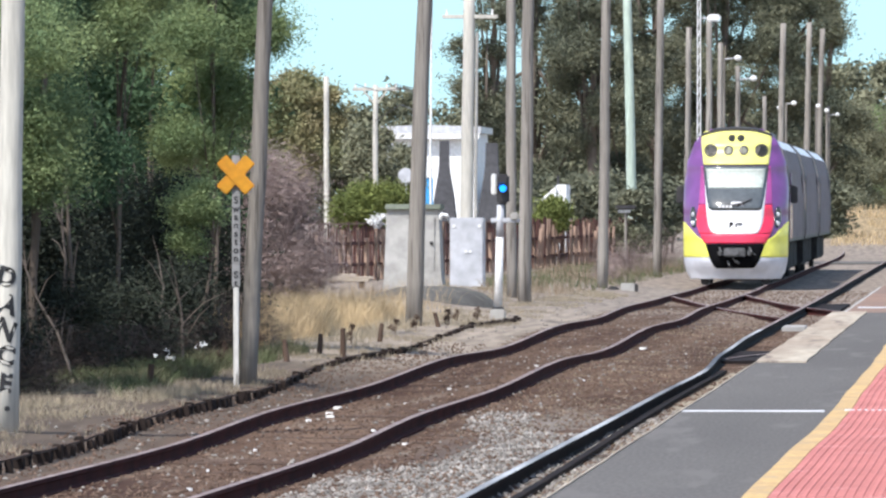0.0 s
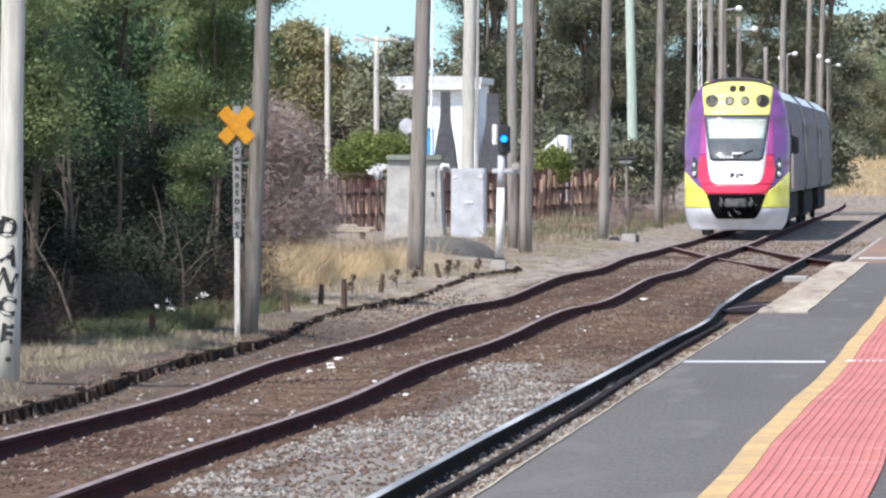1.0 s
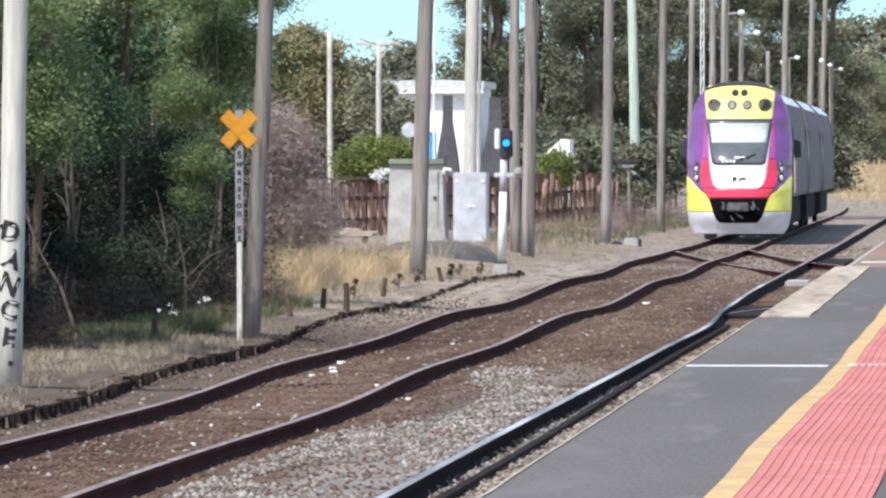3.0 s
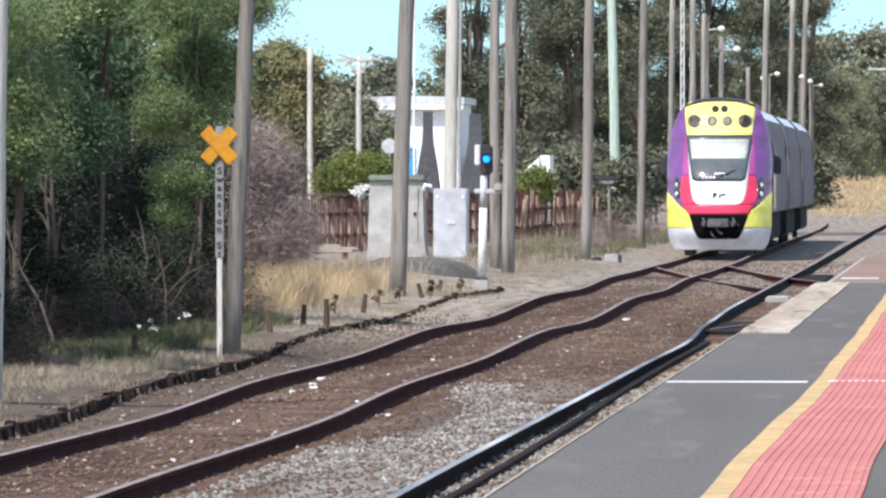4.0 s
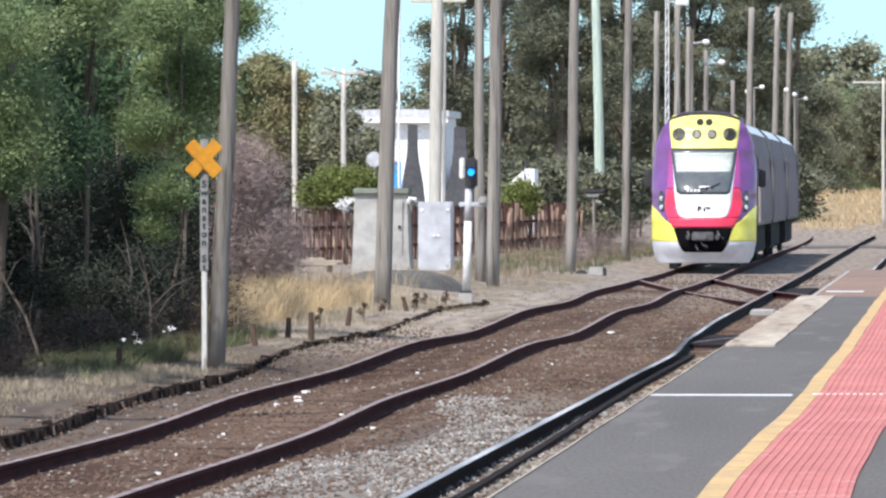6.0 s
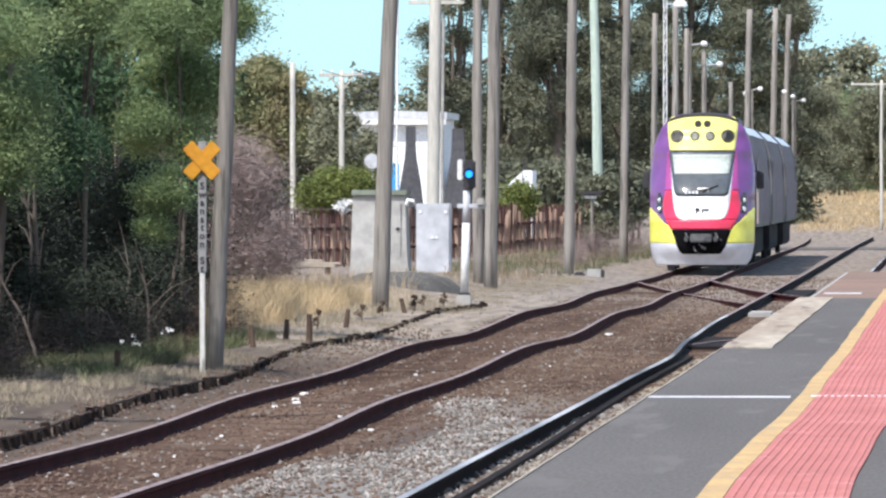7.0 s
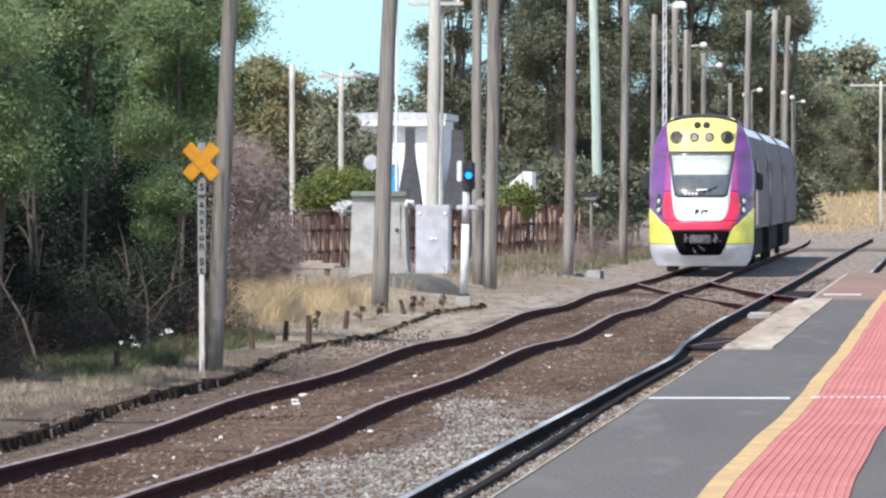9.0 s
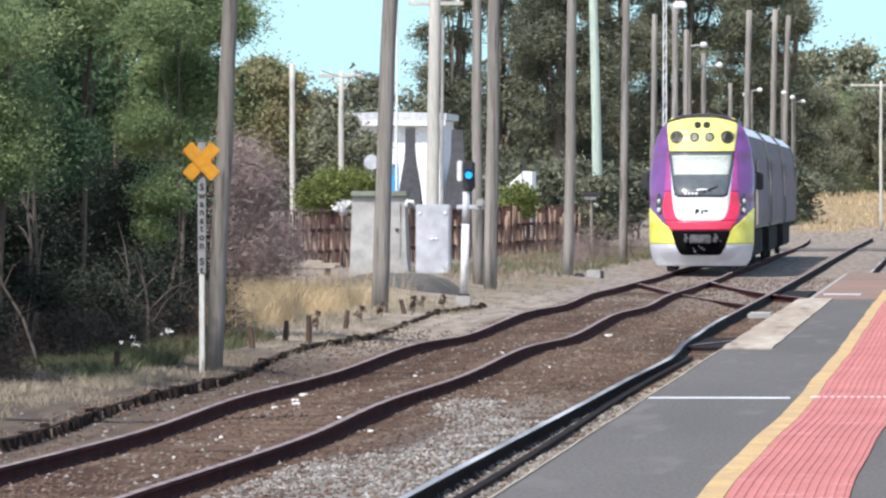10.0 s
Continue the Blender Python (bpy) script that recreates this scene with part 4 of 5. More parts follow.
def build_power_pole():
    root = pole(-14.0, 226, 0.0, 8.2, 0.17, 0.012, "pale power pole with a timber crossarm", M_PALE_POLE, "power_pole", "")
    part("crossarm", box(-0.62, 0.85, -0.06, 0.06, 7.36, 7.46, 0.01), M_PALE_POLE, root)
    for x in (-0.5, 0.2, 0.7):
        part("insulator", tube([(x, 0, 7.46), (x, 0, 7.6)], [0.035, 0.025], 8), M_WHITEPAINT, root)
    tube_bm = tube([(0.28, 0, 0.2), (0.26, 0, 3.2), (0.3, 0, 7.0)], [0.045, 0.045, 0.04], 8)
    part("cable", tube_bm, M_CONCRETE, root)


build_power_pole()
pole(-16.2, 245, 0, 9.0, 0.035, 0.006, "thin white steel mast", M_WHITEPAINT, "mast", "")
pole(-13.78, 325, 0, 11.0, 0.18, -0.022, "pale greenish gum trunk pole", M_GREEN_POLE, "pale_pole", "")
fp = pole(-21.75, 300, 0, 6.4, 0.10, 0.0, "pale distant power pole with a crossarm", M_PALE_POLE, "power_pole", "")
part("crossarm", box(-0.80, 0.82, -0.05, 0.05, 6.44, 6.56, 0.01), M_PALE_POLE, fp)
for x in (-0.7, -0.35, 0.4, 0.72):
    part("insulator", tube([(x, 0, 6.56), (x, 0, 6.70)], [0.035, 0.025], 8), M_WHITEPAINT, fp)
part("brace", tube([(0.06, -0.04, 6.0), (0.42, -0.04, 6.46)], [0.03, 0.03], 6), M_PALE_POLE, fp)
part("brace", tube([(-0.06, -0.04, 6.0), (-0.42, -0.04, 6.46)], [0.03, 0.03], 6), M_PALE_POLE, fp)
for x, zb, yb in ((-0.7, 5.85, -55.0), (0.4, 5.75, -55.0), (0.72, 5.65, -55.0), (0.0, 5.0, -55.0)):
    part("wire", tube([(x, 0, 6.68 if x else 5.4), (x + 2.8, yb * 0.5, (6.6 + zb) / 2 - 0.16), (5.5, yb, zb)], [0.014] * 3, 5), M_DARKMETAL, fp)
pole(-25.0, 320, 0, 7.0, 0.11, -0.006, "pale distant timber pole", M_PALE_POLE, "timber_pole", "")


def far_lamp(x, depth, z, arm):
    """A street lamp whose small round head shines in the sun."""
    root = thing("street_lamp", x, depth, 0, "street lamp with a small white globe", "street lamp", "street lamps along the line")
    part("post", tube([(-arm, 0, -0.2), (-arm, 0, z)], [0.07, 0.05], 8), M_WOOD_POLE, root)
    part("arm", tube([(-arm, 0, z - 0.05), (0, 0, z + 0.02)], [0.03, 0.025], 6), M_GALV, root)
    bm = bmesh.new()
    bmesh.ops.create_uvsphere(bm, u_segments=12, v_segments=8, radius=0.12)
    for v in bm.verts:
        v.co = Vector((v.co.x * 1.2, v.co.y, z + v.co.z))
    part("globe", bm, M_WHITEPAINT, root, "white globe", True)


for x, depth, z, arm in ((-10.28, 340, 8.01, 0.55), (-10.00, 352, 7.38, 0.6), (-10.66, 420, 6.95, 0.0), (-10.44, 440, 7.41, 0.4), (-9.62, 460, 7.49, 0.1), (-9.96, 500, 7.69, 0.0), (-9.71, 520, 7.67, 0.5)):
    far_lamp(x, depth, z, arm)


def lineside_details():
    mast = thing("lattice_mast", -10.43, 300, 0, "thin white lattice mast", "mast")
    for dx in (-0.06, 0.06):
        part("leg", tube([(dx, 0, 0), (dx * 0.8, 0, 9.6)], [0.022, 0.018], 6), M_WHITEPAINT, mast)
    for k in range(24):
        part("rung", tube([(-0.055, 0, 0.4 * k), (0.055, 0, 0.4 * k + 0.4)], [0.012, 0.012], 5), M_WHITEPAINT, mast)
    part("lamp_arm", tube([(0, 0, 8.7), (0.5, 0, 8.75)], [0.03, 0.03], 6), M_GALV, mast)
    part("lamp_head", box(0.3, 0.75, -0.12, 0.12, 8.6, 8.85, 0.05), M_WHITEPAINT, mast)
    machine = thing("point_machine", -9.55, 222, 0.0, "small pale concrete box beside the points", "box")
    part("box", box(-0.18, 0.18, -0.25, 0.25, -0.3, 0.18, 0.02), M_CONCRETE, machine)
    part("motor", box(-0.52, -0.24, -0.2, 0.2, -0.3, 0.1, 0.04), M_DARKMETAL, machine)
    part("cover", box(0.12, 0.26, -0.2, 0.2, -0.3, 0.16, 0.02), M_DARKMETAL, machine)
    post = thing("letter_post", -11.9, 275, 0.0, "thin post with a small dark roofed box", "post")
    part("shaft", tube([(0, 0, -0.2), (0, 0, 2.05)], [0.05, 0.045], 8), M_WOOD_POLE, post)
    part("roof", box(-0.32, 0.32, -0.2, 0.2, 2.05, 2.2, 0.04), M_DARKMETAL, post)
    part("board", box(-0.25, 0.15, -0.1, 0.1, 1.95, 2.05, 0.02), M_WHITEPAINT, post)
    disc = thing("road_sign", -18.0, 261, 0.0, "grey back of a round road sign on a post", "sign")
    bm = bmesh.new()
    bmesh.ops.create_cone(bm, cap_ends=True, segments=24, radius1=0.23, radius2=0.23, depth=0.02)
    bmesh.ops.transform(bm, matrix=pose(0, 0, 3.1, 90, 0, 0), verts=bm.verts)
    part("plate", bm, M_GALV, disc)
    part("post", tube([(0.02, 0.03, -0.2), (0.02, 0.03, 3.1)], [0.03, 0.03], 8), M_GALV, disc)
    panel = thing("blue_panel", -23.15, 349, 0.0, "bright blue sheet panel on posts before the house", "panel")
    part("sheet", box(-0.28, 0.2, -0.03, 0.03, 2.05, 3.3, 0.01), M_BLUE, panel)
    part("post", box(-0.03, 0.03, 0.03, 0.09, -0.2, 3.3), M_WHITEPAINT, panel)
    shed = thing("small_house", -17.8, 345, 0.0, "small white gabled house behind the fence", "house")
    part("wall", sweep([(0, 0, 0), (0, 4, 0)], [(-0.5, -0.2), (-0.55, 2.42), (0.05, 2.95), (0.05, -0.2)]), M_HOUSE, shed)
    part("annexe", box(0.07, 0.46, 0.2, 3.5, -0.2, 3.02), M_HOUSE, shed)
    part("flue", tube([(0.12, 0.5, 2.6), (0.12, 0.5, 3.4)], [0.05, 0.05], 6), M_DARKMETAL, shed)
    for x, y, h, lean in ((-9.3, 121.7, 0.42, 1), (-9.74, 117.5, 0.3, -4), (-9.83, 124, 0.3, 6), (-9.9, 137, 0.3, 9), (-9.75, 150, 0.26, -12), (-10.0, 101, 0.3, 3)):
        stake = thing("stake", x, y, ground_height(x, y) - 0.15, "short dark weathered stake on the verge", "stake", "stakes along the verge")
        bm = tube([(0, 0, 0), (0.01, 0, h * 0.6), (0.0, 0.01, h + 0.15)], [0.05, 0.045, 0.035], 7)
        part("shaft", bm, M_SLEEPER, stake)
        stake.matrix_basis = pose(x, y, ground_height(x, y) - 0.15, 0, lean, 0)


lineside_details()
rp = pole(-4.05, 420, 0.3, 7.6, 0.08, 0.0, "thin pale power pole beside the far road", M_PALE_POLE, "power_pole", "")
part("crossarm", box(-1.5, 0.6, -0.05, 0.05, 7.3, 7.4, 0.01), M_PALE_POLE, rp)

# ---- trees ----
def feathery(name, x, y, h, r, low, mat, seed, label, group, n_blobs=18, leaf=0.034, clumps=420, per=230, spread=0.22, trunk=0.09, lean=0.3, **more):
    """A tree whose crown is heaped up of many uneven bunches from the height low to the top."""
    rng = random.Random(seed)
    blobs = []
    for k in range(n_blobs):
        q, a = rng.uniform(0.1, 0.8) * r, rng.uniform(0, 6.28)
        f = rng.random()
        q *= 1.0 - 0.5 * max(0.0, f - 0.6) / 0.4
        s = rng.uniform(0.22, 0.42) * r
        blobs.append((math.cos(a) * q, math.sin(a) * q, low + (h - low) * (0.06 + 0.88 * f), s, s, s * rng.uniform(0.55, 0.9)))
    return tree(name, x, y, 0.0, h, r, label, mat, seed, blobs, leaf=leaf, clumps=clumps, per=per, spread=spread, trunk=trunk, lean=lean, group=group, **{"long": 2.6, **more})


LEFT, LG = "dense green wattle tree beside the railway", "trees beside the railway"
FINE = dict(leaf=0.021, clumps=330, per=400, spread=0.17, trunk=0.05)
COARSE = dict(leaf=0.06, clumps=420, per=110)
# inner and rear crowns take the dark leaf copy, which paints their shade
for i, (x, y, h, r, low, m, grain) in enumerate((
        (-12.7, 97, 7.5, 2.1, 2.1, M_LEAF_LIGHT, FINE), (-11.72, 104, 7.4, 1.15, 2.15, M_LEAF_LIGHT, FINE), (-13.4, 107, 7.8, 1.8, 1.8, M_WATTLE_SHADE, FINE),
        (-13.9, 119, 7.6, 1.7, 1.7, M_WATTLE_SHADE, FINE), (-11.72, 128, 8.0, 0.92, 2.6, M_LEAF_LIGHT, FINE), (-13.75, 139, 8.6, 1.6, 4.2, M_LEAF_LIGHT, FINE), (-12.35, 120, 8.6, 1.4, 4.3, M_LEAF_LIGHT, FINE),
        (-15.2, 128, 9.0, 2.6, 0.6, M_WATTLE_SHADE, COARSE), (-15.3, 147, 9.0, 2.1, 0.5, M_WATTLE_SHADE, COARSE), (-14.35, 153, 8.2, 1.15, 0.7, M_WATTLE_SHADE, COARSE),
        # unseen trees beyond the left edge, added to block sun from the undergrowth
        (-15.6, 104, 9.0, 2.4, 1.0, M_WATTLE_SHADE, COARSE), (-15.2, 96, 9.0, 2.4, 1.0, M_WATTLE_SHADE, COARSE), (-15.6, 112, 9.5, 2.4, 1.0, M_WATTLE_SHADE, COARSE))):
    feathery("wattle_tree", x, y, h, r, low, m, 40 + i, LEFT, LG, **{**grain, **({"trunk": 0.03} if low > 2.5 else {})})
feathery("wattle_sapling", -11.28, 121, 2.45, 0.42, 1.55, M_LEAF_LIGHT, 57, "young wattle with a pale green crown", "", 8, 0.02, 60, 260, 0.11, 0.03, 0.1)
# undergrowth whose dark leaf colour stands in for the shade below the crowns
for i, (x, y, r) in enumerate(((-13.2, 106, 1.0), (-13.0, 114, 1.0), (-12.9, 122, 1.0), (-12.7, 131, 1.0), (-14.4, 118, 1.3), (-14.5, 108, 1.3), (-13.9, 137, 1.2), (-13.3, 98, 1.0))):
    feathery("undergrowth_shrub", x, y, 2.5, r, 0.1, M_LEAF_SHADE, 140 + i, "shrub under the trees with shade in its leaf colour", "shrubs under the trees", 12, 0.026, 170, 200, 0.28, 0.03, 0.1, category="shrub")
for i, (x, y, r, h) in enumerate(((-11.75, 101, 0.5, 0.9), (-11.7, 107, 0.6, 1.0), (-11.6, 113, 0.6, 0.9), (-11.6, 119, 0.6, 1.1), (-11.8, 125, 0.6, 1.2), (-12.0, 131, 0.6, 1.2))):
    feathery("undergrowth_shrub", x, y, h, r, 0.05, M_LEAF_SHADE, 160 + i, "low shrub under the trees with shade in its leaf colour", "low shrubs under the trees", 10, 0.022, 90, 180, 0.2, 0.02, 0.1, category="shrub")
GUM, GG = "tall olive-green gum tree behind the fence", "gum trees behind the fence"
for i, (x, y, h, r, low, c) in enumerate(((-29.78, 500, 16, 2.6, 5.0, 110), (-28.78, 530, 19, 4.2, 2.0, 240), (-24.17, 510, 20, 4.6, 1.0, 480), (-21.11, 530, 23, 4.8, 1.0, 480), (-16.62, 515, 22, 4.8, 2.0, 480), (-13.29, 545, 22, 4.0, 2.0, 420), (-11.45, 560, 17, 2.6, 2.0, 260))):
    feathery("gum_tree", x, y, h, r, low, M_LEAF_GUM, 60 + i, GUM, GG, 26, 0.085, c, 210, 0.36, 0.28, 0.5, limbs=16, long=2.2)
feathery("brown_tree", -26.8, 330, 8.1, 1.45, 2.6, M_LEAF_BROWN, 81, "brownish green leafy tree behind the fence", "", 26, 0.07, 420, 130, 0.24, 0.12, 0.1)
feathery("small_tree", -22.45, 322, 4.75, 0.85, 1.2, M_LEAF_FAR, 86, "dull green small tree before the white house", "", 10, 0.07, 120, 130, 0.18, 0.06, 0.1)
feathery("small_tree", -23.15, 320, 5.1, 1.3, 1.5, M_LEAF_FAR, 82, "dull green small tree before the white house", "", 14, 0.07, 260, 130, 0.2, 0.09, 0.2)
tree("garden_bush", -18.6, 255, 0.0, 3.0, 1.05, "bright green rounded garden bush", M_LEAF_BUSH, 83, [(0, 0, 2.1, 1.0, 0.9, 0.65), (0.5, 0, 2.3, 0.5, 0.5, 0.45), (-0.5, 0, 2.0, 0.6, 0.6, 0.5)], leaf=0.05, clumps=220, per=170, spread=0.16, trunk=0.06, category="bush")
tree("garden_bush", -15.5, 298, 0.0, 2.6, 0.7, "small bright green bush above the fence", M_LEAF_BUSH, 84, [(0, 0, 1.7, 0.55, 0.5, 0.5), (0.1, 0, 2.0, 0.35, 0.4, 0.35)], leaf=0.06, clumps=120, per=130, spread=0.14, trunk=0.05, category="bush")
feathery("garden_bush", -13.3, 316, 2.6, 0.8, 0.3, M_LEAF_GUM, 85, "dull green bush beside the track", "", 10, 0.08, 140, 70, 0.16, 0.04, 0.1, category="bush")
for i, (x, y, h, r, m) in enumerate(((-9.90, 600, 7.2, 2.6, M_LEAF_FAR), (-8.67, 640, 7.6, 2.8, M_LEAF_LIGHT), (-6.15, 620, 7.4, 2.8, M_LEAF_FAR), (-4.04, 640, 7.4, 2.8, M_LEAF_LIGHT), (-10.53, 570, 5.2, 1.7, M_LEAF_FAR), (-1.81, 600, 7.0, 3.0, M_LEAF_FAR))):
    feathery("roadside_tree", x, y, h + 1.5, r, 1.6, m, 90 + i, "grey-green leafy tree beside the far road", "trees by the far road", 18, 0.085, 300, 210, 0.4, 0.15, 0.2)


for i, (x, y, h) in enumerate(((-21.42, 372, 2.6), (-20.13, 380, 3.0), (-17.95, 366, 2.8), (-17.36, 385, 3.2), (-15.56, 378, 3.0), (-14.77, 390, 3.4), (-9.40, 500, 3.4), (-9.09, 530, 3.0), (-8.75, 428, 2.9))):
    feathery("hedge_shrub", x, y, h, 1.5, 0.1, M_LEAF_GUM, 170 + i, "dull dark green shrub behind the fence", "shrubs behind the fence", 12, 0.11, 200, 80, 0.3, 0.05, 0.1, category="shrub")


def woods():
    """Far woods closing the view, one rough mass of leaves."""
    rng = np.random.default_rng(5)
    blobs = []
    for i in range(66):
        x = -105 + 2.0 * i + rng.uniform(-0.8, 0.8)
        top = 12.7 + 1.1 * math.sin(x * 0.35) + 1.3 * rng.random() + (4.6 if x > -20 else 0)
        for k in range(6):
            blobs.append((x + rng.uniform(-1, 1), 950 + 40 * rng.random(), top * (k + 0.5) / 6.2, 2.4, 2.4, 1.7))
    ob = leaf_mesh("woods", crown_points(blobs, 3000, 65, 0.8, 6), 0.40, M_LEAF_FAR, None, 1.5, 6)
    tagged(ob, "distant grey-green woods along the horizon", "woods", kind="stuff")


woods()


# ---- ground cover ----
def blades(name, n, area, height, mat, label, seed, keep=None, lean=0.35, width=0.012):
    rng = np.random.default_rng(seed)
    x = rng.uniform(area[0], area[1], n)
    y = rng.uniform(area[2], area[3], n)
    verts, faces = [], []
    for i in range(n):
        if keep and not keep(x[i], y[i]):
            continue
        z = ground_height(x[i], y[i]) - 0.02
        h = height * rng.uniform(0.4, 1.2)
        lx, ly = rng.normal(0, lean * h), rng.normal(0, lean * h)
        k = len(verts)
        verts += [(x[i] - width, y[i], z), (x[i] + width, y[i], z), (x[i] + lx * 0.35 + width * 0.7, y[i] + ly * 0.35, z + h * 0.6), (x[i] + lx * 0.35 - width * 0.7, y[i] + ly * 0.35, z + h * 0.6), (x[i] + lx, y[i] + ly, z + h)]
        faces += [(k, k + 1, k + 2, k + 3), (k + 3, k + 2, k + 4)]
    tagged(mesh_of(name, verts, faces, mat), label, "grass", kind="stuff")


def tufts(scale, cut, seed):
    return lambda x, y: noise.noise(Vector((x * scale, y * scale * 0.4, seed))) > cut


blades("dry_grass", 90000, (-13.5, -8.9, 62, 215), 0.10, M_DRYGRASS, "short dry straw-coloured grass on the verge", 1, tufts(0.9, 0.03, 1.0), 0.6, 0.0035)
blades("tall_dry_grass", 26000, (-13.6, -11.0, 126, 160), 0.55, M_TALLGRASS, "tall golden dry grass clump", 2, tufts(1.6, 0.0, 4.0), 0.55, 0.0035)
blades("seed_stalks", 1400, (-13.4, -10.6, 126, 168), 0.75, M_TALLGRASS, "thin tall seed stalks above the dry grass", 17, tufts(1.1, -0.1, 4.0), 0.3, 0.003)
blades("track_weeds", 9000, (-5.85, -4.3, 86, 170), 0.05, M_DRYGRASS, "short dry weeds growing through the ballast", 18, tufts(1.4, 0.05, 8.0), 0.8, 0.004)
blades("wispy_grass", 6000, (-13.2, -9.9, 128, 166), 0.22, M_PALEGRASS, "pale wispy dry grass on the verge", 16, tufts(1.1, 0.05, 6.0), 0.6, 0.004)
blades("pale_grass", 12000, (-12.6, -9.4, 76, 103), 0.15, M_DRYGRASS, "pale dry grass at the foot of the trees", 12, tufts(1.2, 0.03, 5.0), 0.7, 0.0035)
blades("weeds", 13000, (-11.4, -9.9, 97, 124), 0.22, M_WEED, "low green weeds under the trees", 3, tufts(0.8, -0.05, 7.0), 0.7, 0.005)
blades("rough_grass", 7000, (-14.5, -10.0, 215, 335), 0.26, M_WEED, "rough green and straw grass before the fence", 13, tufts(0.5, -0.05, 9.0), 0.5, 0.008)
blades("dead_weeds", 5000, (-15.0, -10.2, 190, 300), 0.36, M_DEADWEED, "dead brown weeds before the fence", 14, tufts(0.6, 0.1, 11.0), 0.4, 0.006)


blades("bank_grass", 6000, (-8.2, 5.0, 418, 475), 0.40, M_TALLGRASS, "pale dry grass on the far bank", 15, tufts(0.35, -0.05, 13.0), 0.5, 0.02)


def dead_brush():
    root = thing("dead_shrub", -13.68, 160, 0.0, "tangled grey-brown leafless shrub", "shrub")
    rng = np.random.default_rng(9)
    bm = bmesh.new()
    for k in range(9):
        a = rng.uniform(0, 6.28)
        tube([(0, 0, -0.1), (0.35 * math.cos(a), 0.35 * math.sin(a), 1.0), (0.8 * math.cos(a), 0.8 * math.sin(a), 2.1)], [0.05, 0.035, 0.012], 5, bm)
    part("stem", bm, M_TWIG, root)
    pts = crown_points([(0, 0, 1.2, 1.15, 1.0, 1.1), (0.1, 0, 2.4, 0.85, 0.8, 0.85), (-0.5, 0, 2.2, 0.7, 0.7, 0.8), (-0.6, 0, 0.9, 0.9, 0.8, 0.8), (0.6, 0, 1.0, 0.7, 0.7, 0.9)], 900, 90, 0.2, 10, 0.3)
    leaf_mesh("twig_mass", pts, 0.008, M_TWIG, root, 24.0, 11, 0.0)


dead_brush()


def sapling(x, y, h, lean, girth, seed):
    """A bare grey stem with a few forks."""
    rng = random.Random(seed)
    root = thing("sapling", x, y, -0.1, "bare grey stem under the trees", "sapling", "bare stems under the trees")
    pts = [Vector((lean * h * k / 5 + rng.uniform(-0.05, 0.05), rng.uniform(-0.1, 0.1), h * k / 5)) for k in range(6)]
    part("stem", tube(pts, [girth * (1 - 0.13 * k) for k in range(6)], 7), M_STEM, root, smooth=True)
    for k in (2, 3, 4, 4):
        e = pts[k] + Vector((rng.uniform(-0.6, 0.6), rng.uniform(-0.3, 0.3), rng.uniform(0.3, 0.8)))
        part("branch", tube([pts[k], pts[k].lerp(e, 0.5) + Vector((0, 0, 0.08)), e], [girth * 0.4, girth * 0.28, girth * 0.12], 5), M_STEM, root)


for i, (x, y, h, lean, girth) in enumerate((
        (-11.15, 104, 1.9, -0.40, 0.026), (-11.55, 107, 3.2, -0.03, 0.042), (-11.15, 101, 1.0, -0.30, 0.026), (-10.75, 113, 1.2, -0.05, 0.032),
        (-11.3, 115, 1.5, 0.06, 0.03), (-12.2, 111, 2.6, 0.05, 0.034))):
    sapling(x, y, h, lean, girth, 200 + i)


def bramble(x, y, r, h, seed, canes=None, label="low tangle of dry canes, shade put into their colour", group="dry tangles under the trees"):
    """A low tangle of dry brown canes."""
    root = thing("bramble", x, y, 0.0, label, "shrub", group)
    rng = np.random.default_rng(seed)
    for k in range(6):
        a, q = rng.uniform(0, 6.28), rng.uniform(0.4, 1.0) * r
        part("cane", tube([(0, 0, -0.1), (0.5 * q * math.cos(a), 0.5 * q * math.sin(a), h * 0.8), (q * math.cos(a), q * math.sin(a), h * rng.uniform(0.3, 1.1))], [0.016, 0.011, 0.005], 5), M_STEM, root)
    pts = crown_points([(0, 0, h * 0.4, r, r, h * 0.5), (r * 0.5, 0, h * 0.3, r * 0.6, r * 0.6, h * 0.4)], 90, 45, 0.16, seed, 0.2)
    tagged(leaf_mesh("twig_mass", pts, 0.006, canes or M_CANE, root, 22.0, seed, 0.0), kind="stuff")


# tangles below the trees, with shade carried by the cane colour
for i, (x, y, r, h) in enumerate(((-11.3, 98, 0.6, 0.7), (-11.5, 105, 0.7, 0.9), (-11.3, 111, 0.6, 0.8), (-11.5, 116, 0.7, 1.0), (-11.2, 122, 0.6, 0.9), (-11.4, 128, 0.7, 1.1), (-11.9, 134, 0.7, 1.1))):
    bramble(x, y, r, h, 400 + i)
for i, (x, y, r, h) in enumerate(((-11.35, 264, 0.7, 1.3), (-11.0, 282, 0.7, 1.5), (-12.3, 275, 0.7, 1.1), (-11.0, 240, 0.4, 0.6))):
    bramble(x, y, r, h, 420 + i, M_TWIG, "grey-brown leafless thicket beside the track", "thickets beside the track")
tree("flowering_shrub", -17.55, 243, 0.0, 2.0, 0.3, "small shrub with white blossom beside the fence", M_LITTER, 87, [(0, 0, 1.72, 0.16, 0.2, 0.14), (0.1, 0, 1.9, 0.1, 0.1, 0.1)], leaf=0.05, clumps=16, per=24, spread=0.06, trunk=0.02, category="shrub")


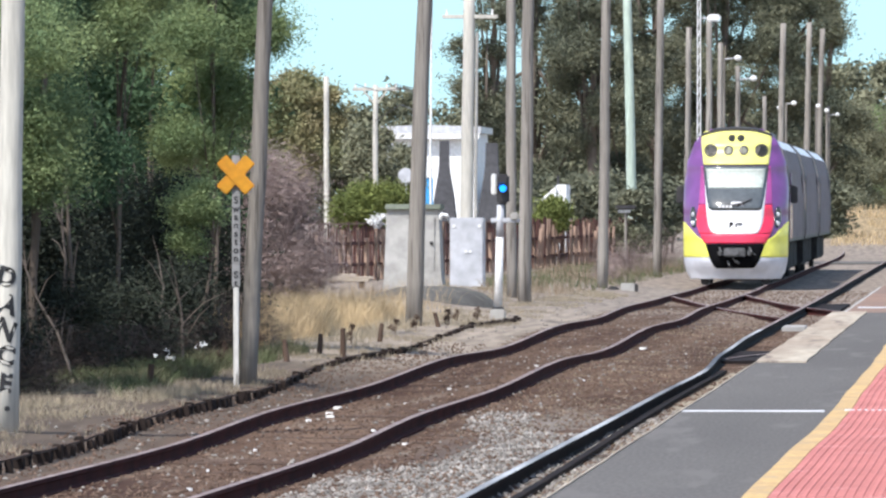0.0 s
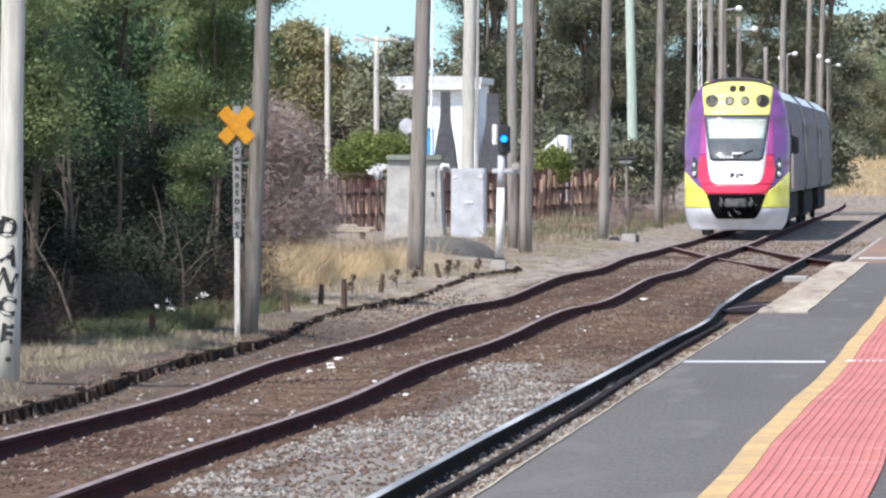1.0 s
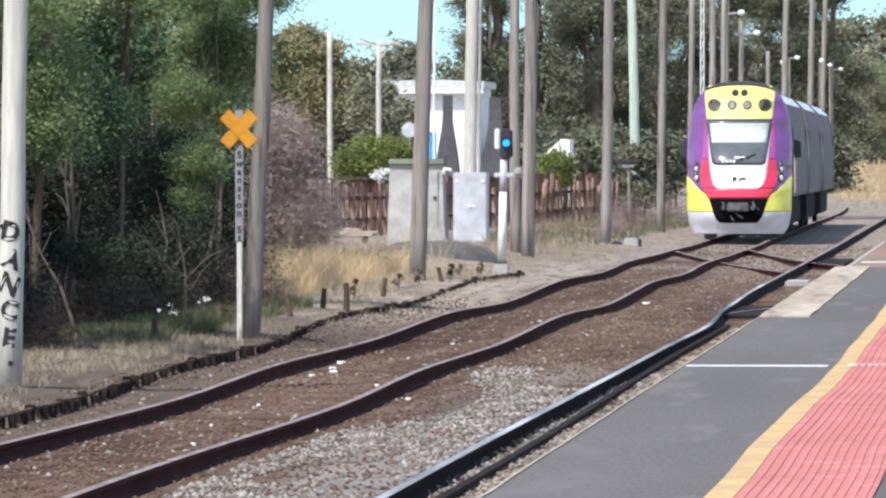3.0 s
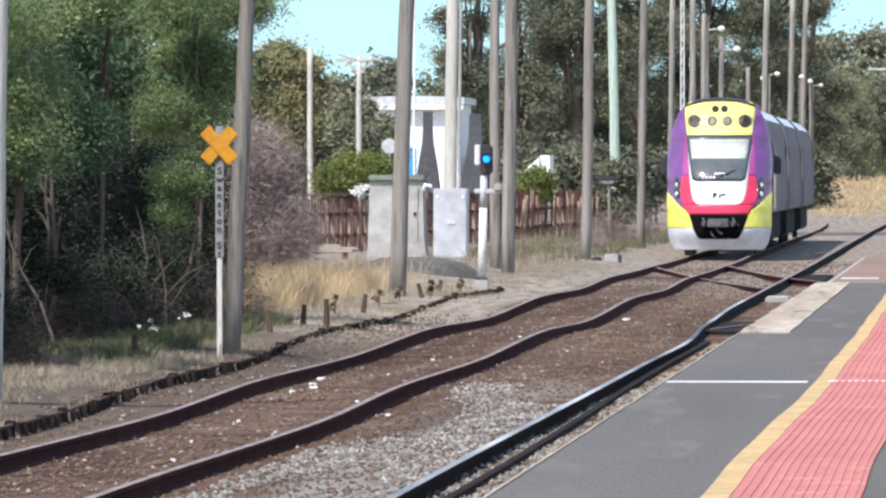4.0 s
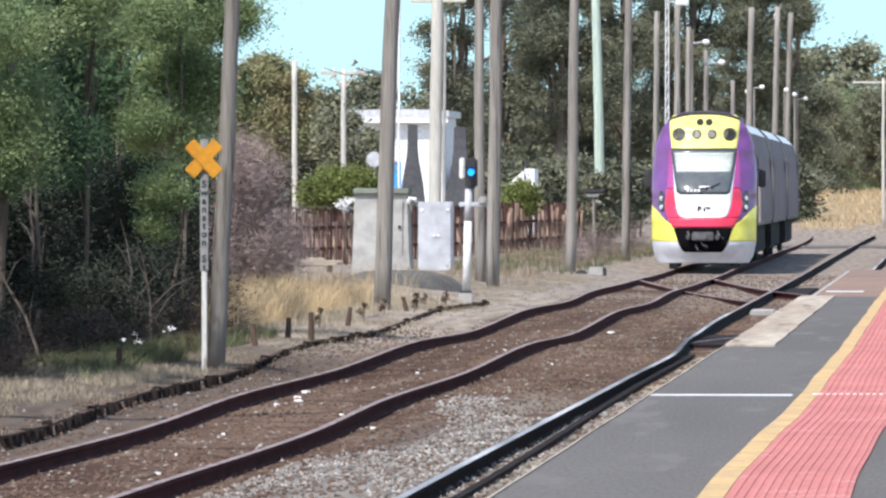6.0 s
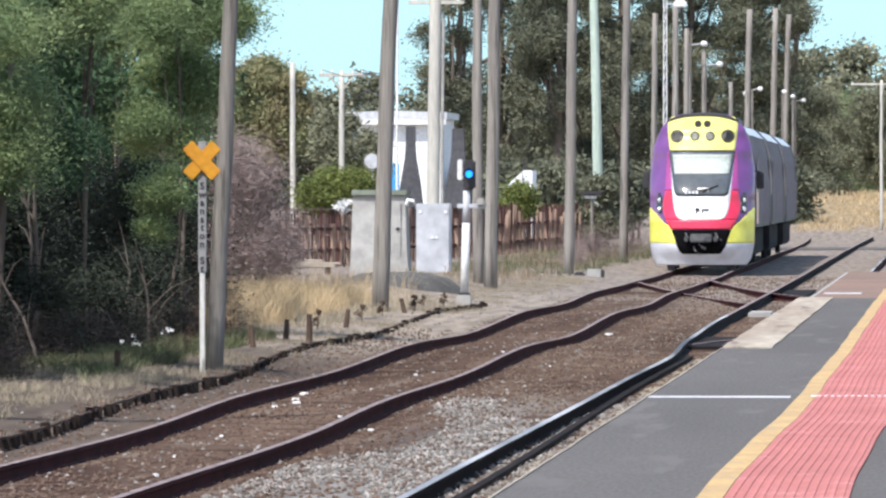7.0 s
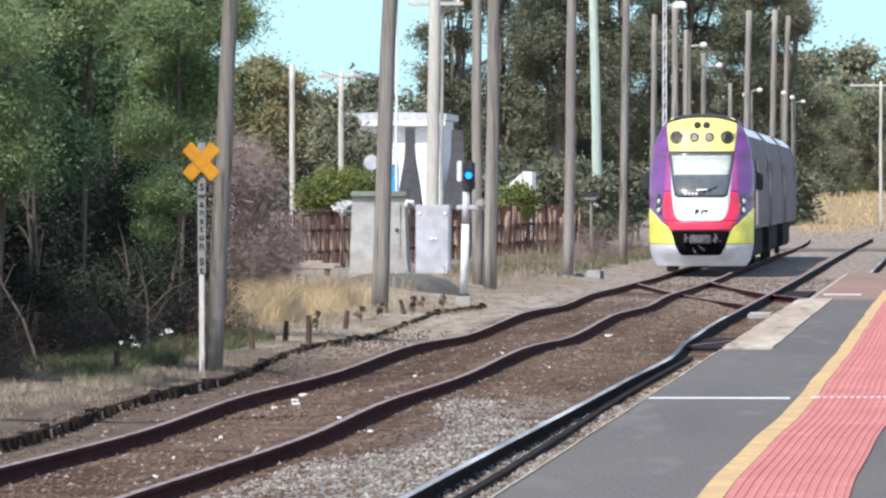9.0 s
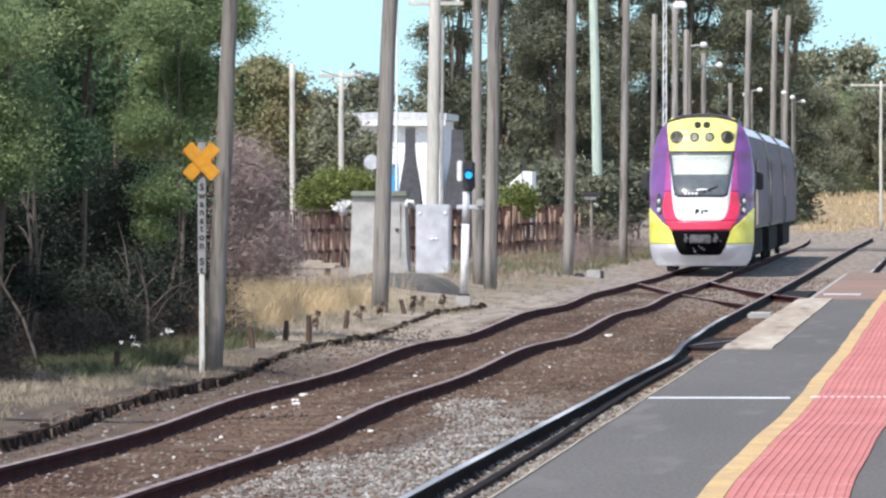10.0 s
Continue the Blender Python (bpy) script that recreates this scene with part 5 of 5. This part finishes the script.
def small_weeds():
    """Dark dried thistles and white flowers along the verge."""
    for i, (x, y, h) in enumerate(((-9.9, 146, 0.3), (-9.8, 153, 0.32), (-9.95, 158, 0.26), (-9.7, 160, 0.3), (-9.9, 141, 0.34), (-10.1, 134, 0.36), (-10.2, 118, 0.4), (-10.3, 114, 0.36))):
        root = thing("thistle", x, y, ground_height(x, y), "dark dried thistle on the verge", "weed", "thistles along the verge")
        h *= 0.75
        part("stem", tube([(0, 0, -0.05), (0.02, 0, h)], [0.012, 0.008], 5), M_SLEEPER, root)
        pts = crown_points([(0.02, 0, h, 0.05, 0.05, 0.06), (-0.03, 0, h * 0.5, 0.06, 0.06, 0.08)], 14, 14, 0.02, 300 + i, 0.2)
        tagged(leaf_mesh("head", pts, 0.02, M_SLEEPER, root, 2.0, 300 + i), kind="stuff")
    pts = crown_points([(-10.55, 108, 0.30, 0.2, 1.5, 0.06), (-10.5, 113, 0.34, 0.12, 1, 0.06), (-10.62, 109, 0.28, 0.1, 1, 0.05)], 7, 9, 0.022, 320, 0.3)
    tagged(leaf_mesh("wildflowers", pts, 0.03, M_LITTER, None, 1.0, 320), "small white wildflowers among the weeds", "flowers", kind="stuff")


small_weeds()


def stones(name, n, area, size, mat, label, seed, keep=None):
    """Loose angular stones lying on the track bed."""
    rng = np.random.default_rng(seed)
    shape = np.array([(1, 0, 0), (-1, 0, 0), (0, 1, 0), (0, -1, 0), (0, 0, 0.8), (0, 0, -0.8)])
    tri = [(0, 2, 4), (2, 1, 4), (1, 3, 4), (3, 0, 4), (2, 0, 5), (1, 2, 5), (3, 1, 5), (0, 3, 5)]
    verts, faces = [], []
    for i in range(n):
        x = rng.uniform(area[0], area[1])
        y = area[2] * (area[3] / area[2]) ** rng.random()
        if keep and not keep(x, y):
            continue
        s = size * rng.uniform(0.5, 1.5)
        a = rng.uniform(0, 6.28)
        c, d = math.cos(a), math.sin(a)
        j = shape * rng.uniform(0.6, 1.3, (6, 1)) * s
        k = len(verts)
        z = ground_height(x, y) + s * 0.25
        verts += [(x + p[0] * c - p[1] * d, y + p[0] * d + p[1] * c, z + p[2]) for p in j]
        faces += [(k + t[0], k + t[1], k + t[2]) for t in tri]
    tagged(mesh_of(name, verts, faces, mat), label, "stones", kind="stuff")


stones("ballast", 30000, (-9.2, -2.6, 58, 235), 0.019, M_STONE, "brown and grey ballast stones between the rails", 21, lambda x, y: x > -8.2 or y < 140)
stones("pale_chips", 1500, (-9.6, -4.4, 60, 200), 0.022, M_PALESTONE, "scattered pale stone chips", 23)
stones("gravel", 13000, (-5.75, -3.0, 58, 125), 0.022, M_PALESTONE, "pale grey gravel beside the rail", 22, lambda x, y: noise.noise(Vector((x * 0.9, y * 0.09, 2.2))) > (y - 82) * 0.025)
for x, y, s in ((-7.25, 93.2, 0.022), (-7.4, 95, 0.02), (-6.9, 108, 0.02), (-5.7, 138, 0.03), (-6.6, 70, 0.016), (-7.1, 82, 0.018), (-6.5, 121, 0.02), (-5.4, 112, 0.018), (-7.5, 97.5, 0.024), (-7.35, 91.5, 0.015), (-6.4, 88, 0.014), (-6.9, 100, 0.015), (-6.2, 103, 0.014), (-5.8, 84, 0.015), (-8.1, 99, 0.02), (-7.0, 76, 0.013)):
    bm = box(-s, s, -s * 2, s * 2, -0.02, s * 0.9, s * 0.3)
    ob = link(bm, "litter", M_LITTER)
    ob.matrix_basis = pose(x, y, ground_height(x, y) + 0.01, 0, 0, x * 50 % 90)
    tagged(ob, "white scrap of litter on the track bed", "litter", "litter on the track")


def motions():
    """The train waits at the points: it stays where it is all through."""
    still = train.matrix_basis.copy()
    walk(train, [(0.0, still), (10.0, still)])


motions()
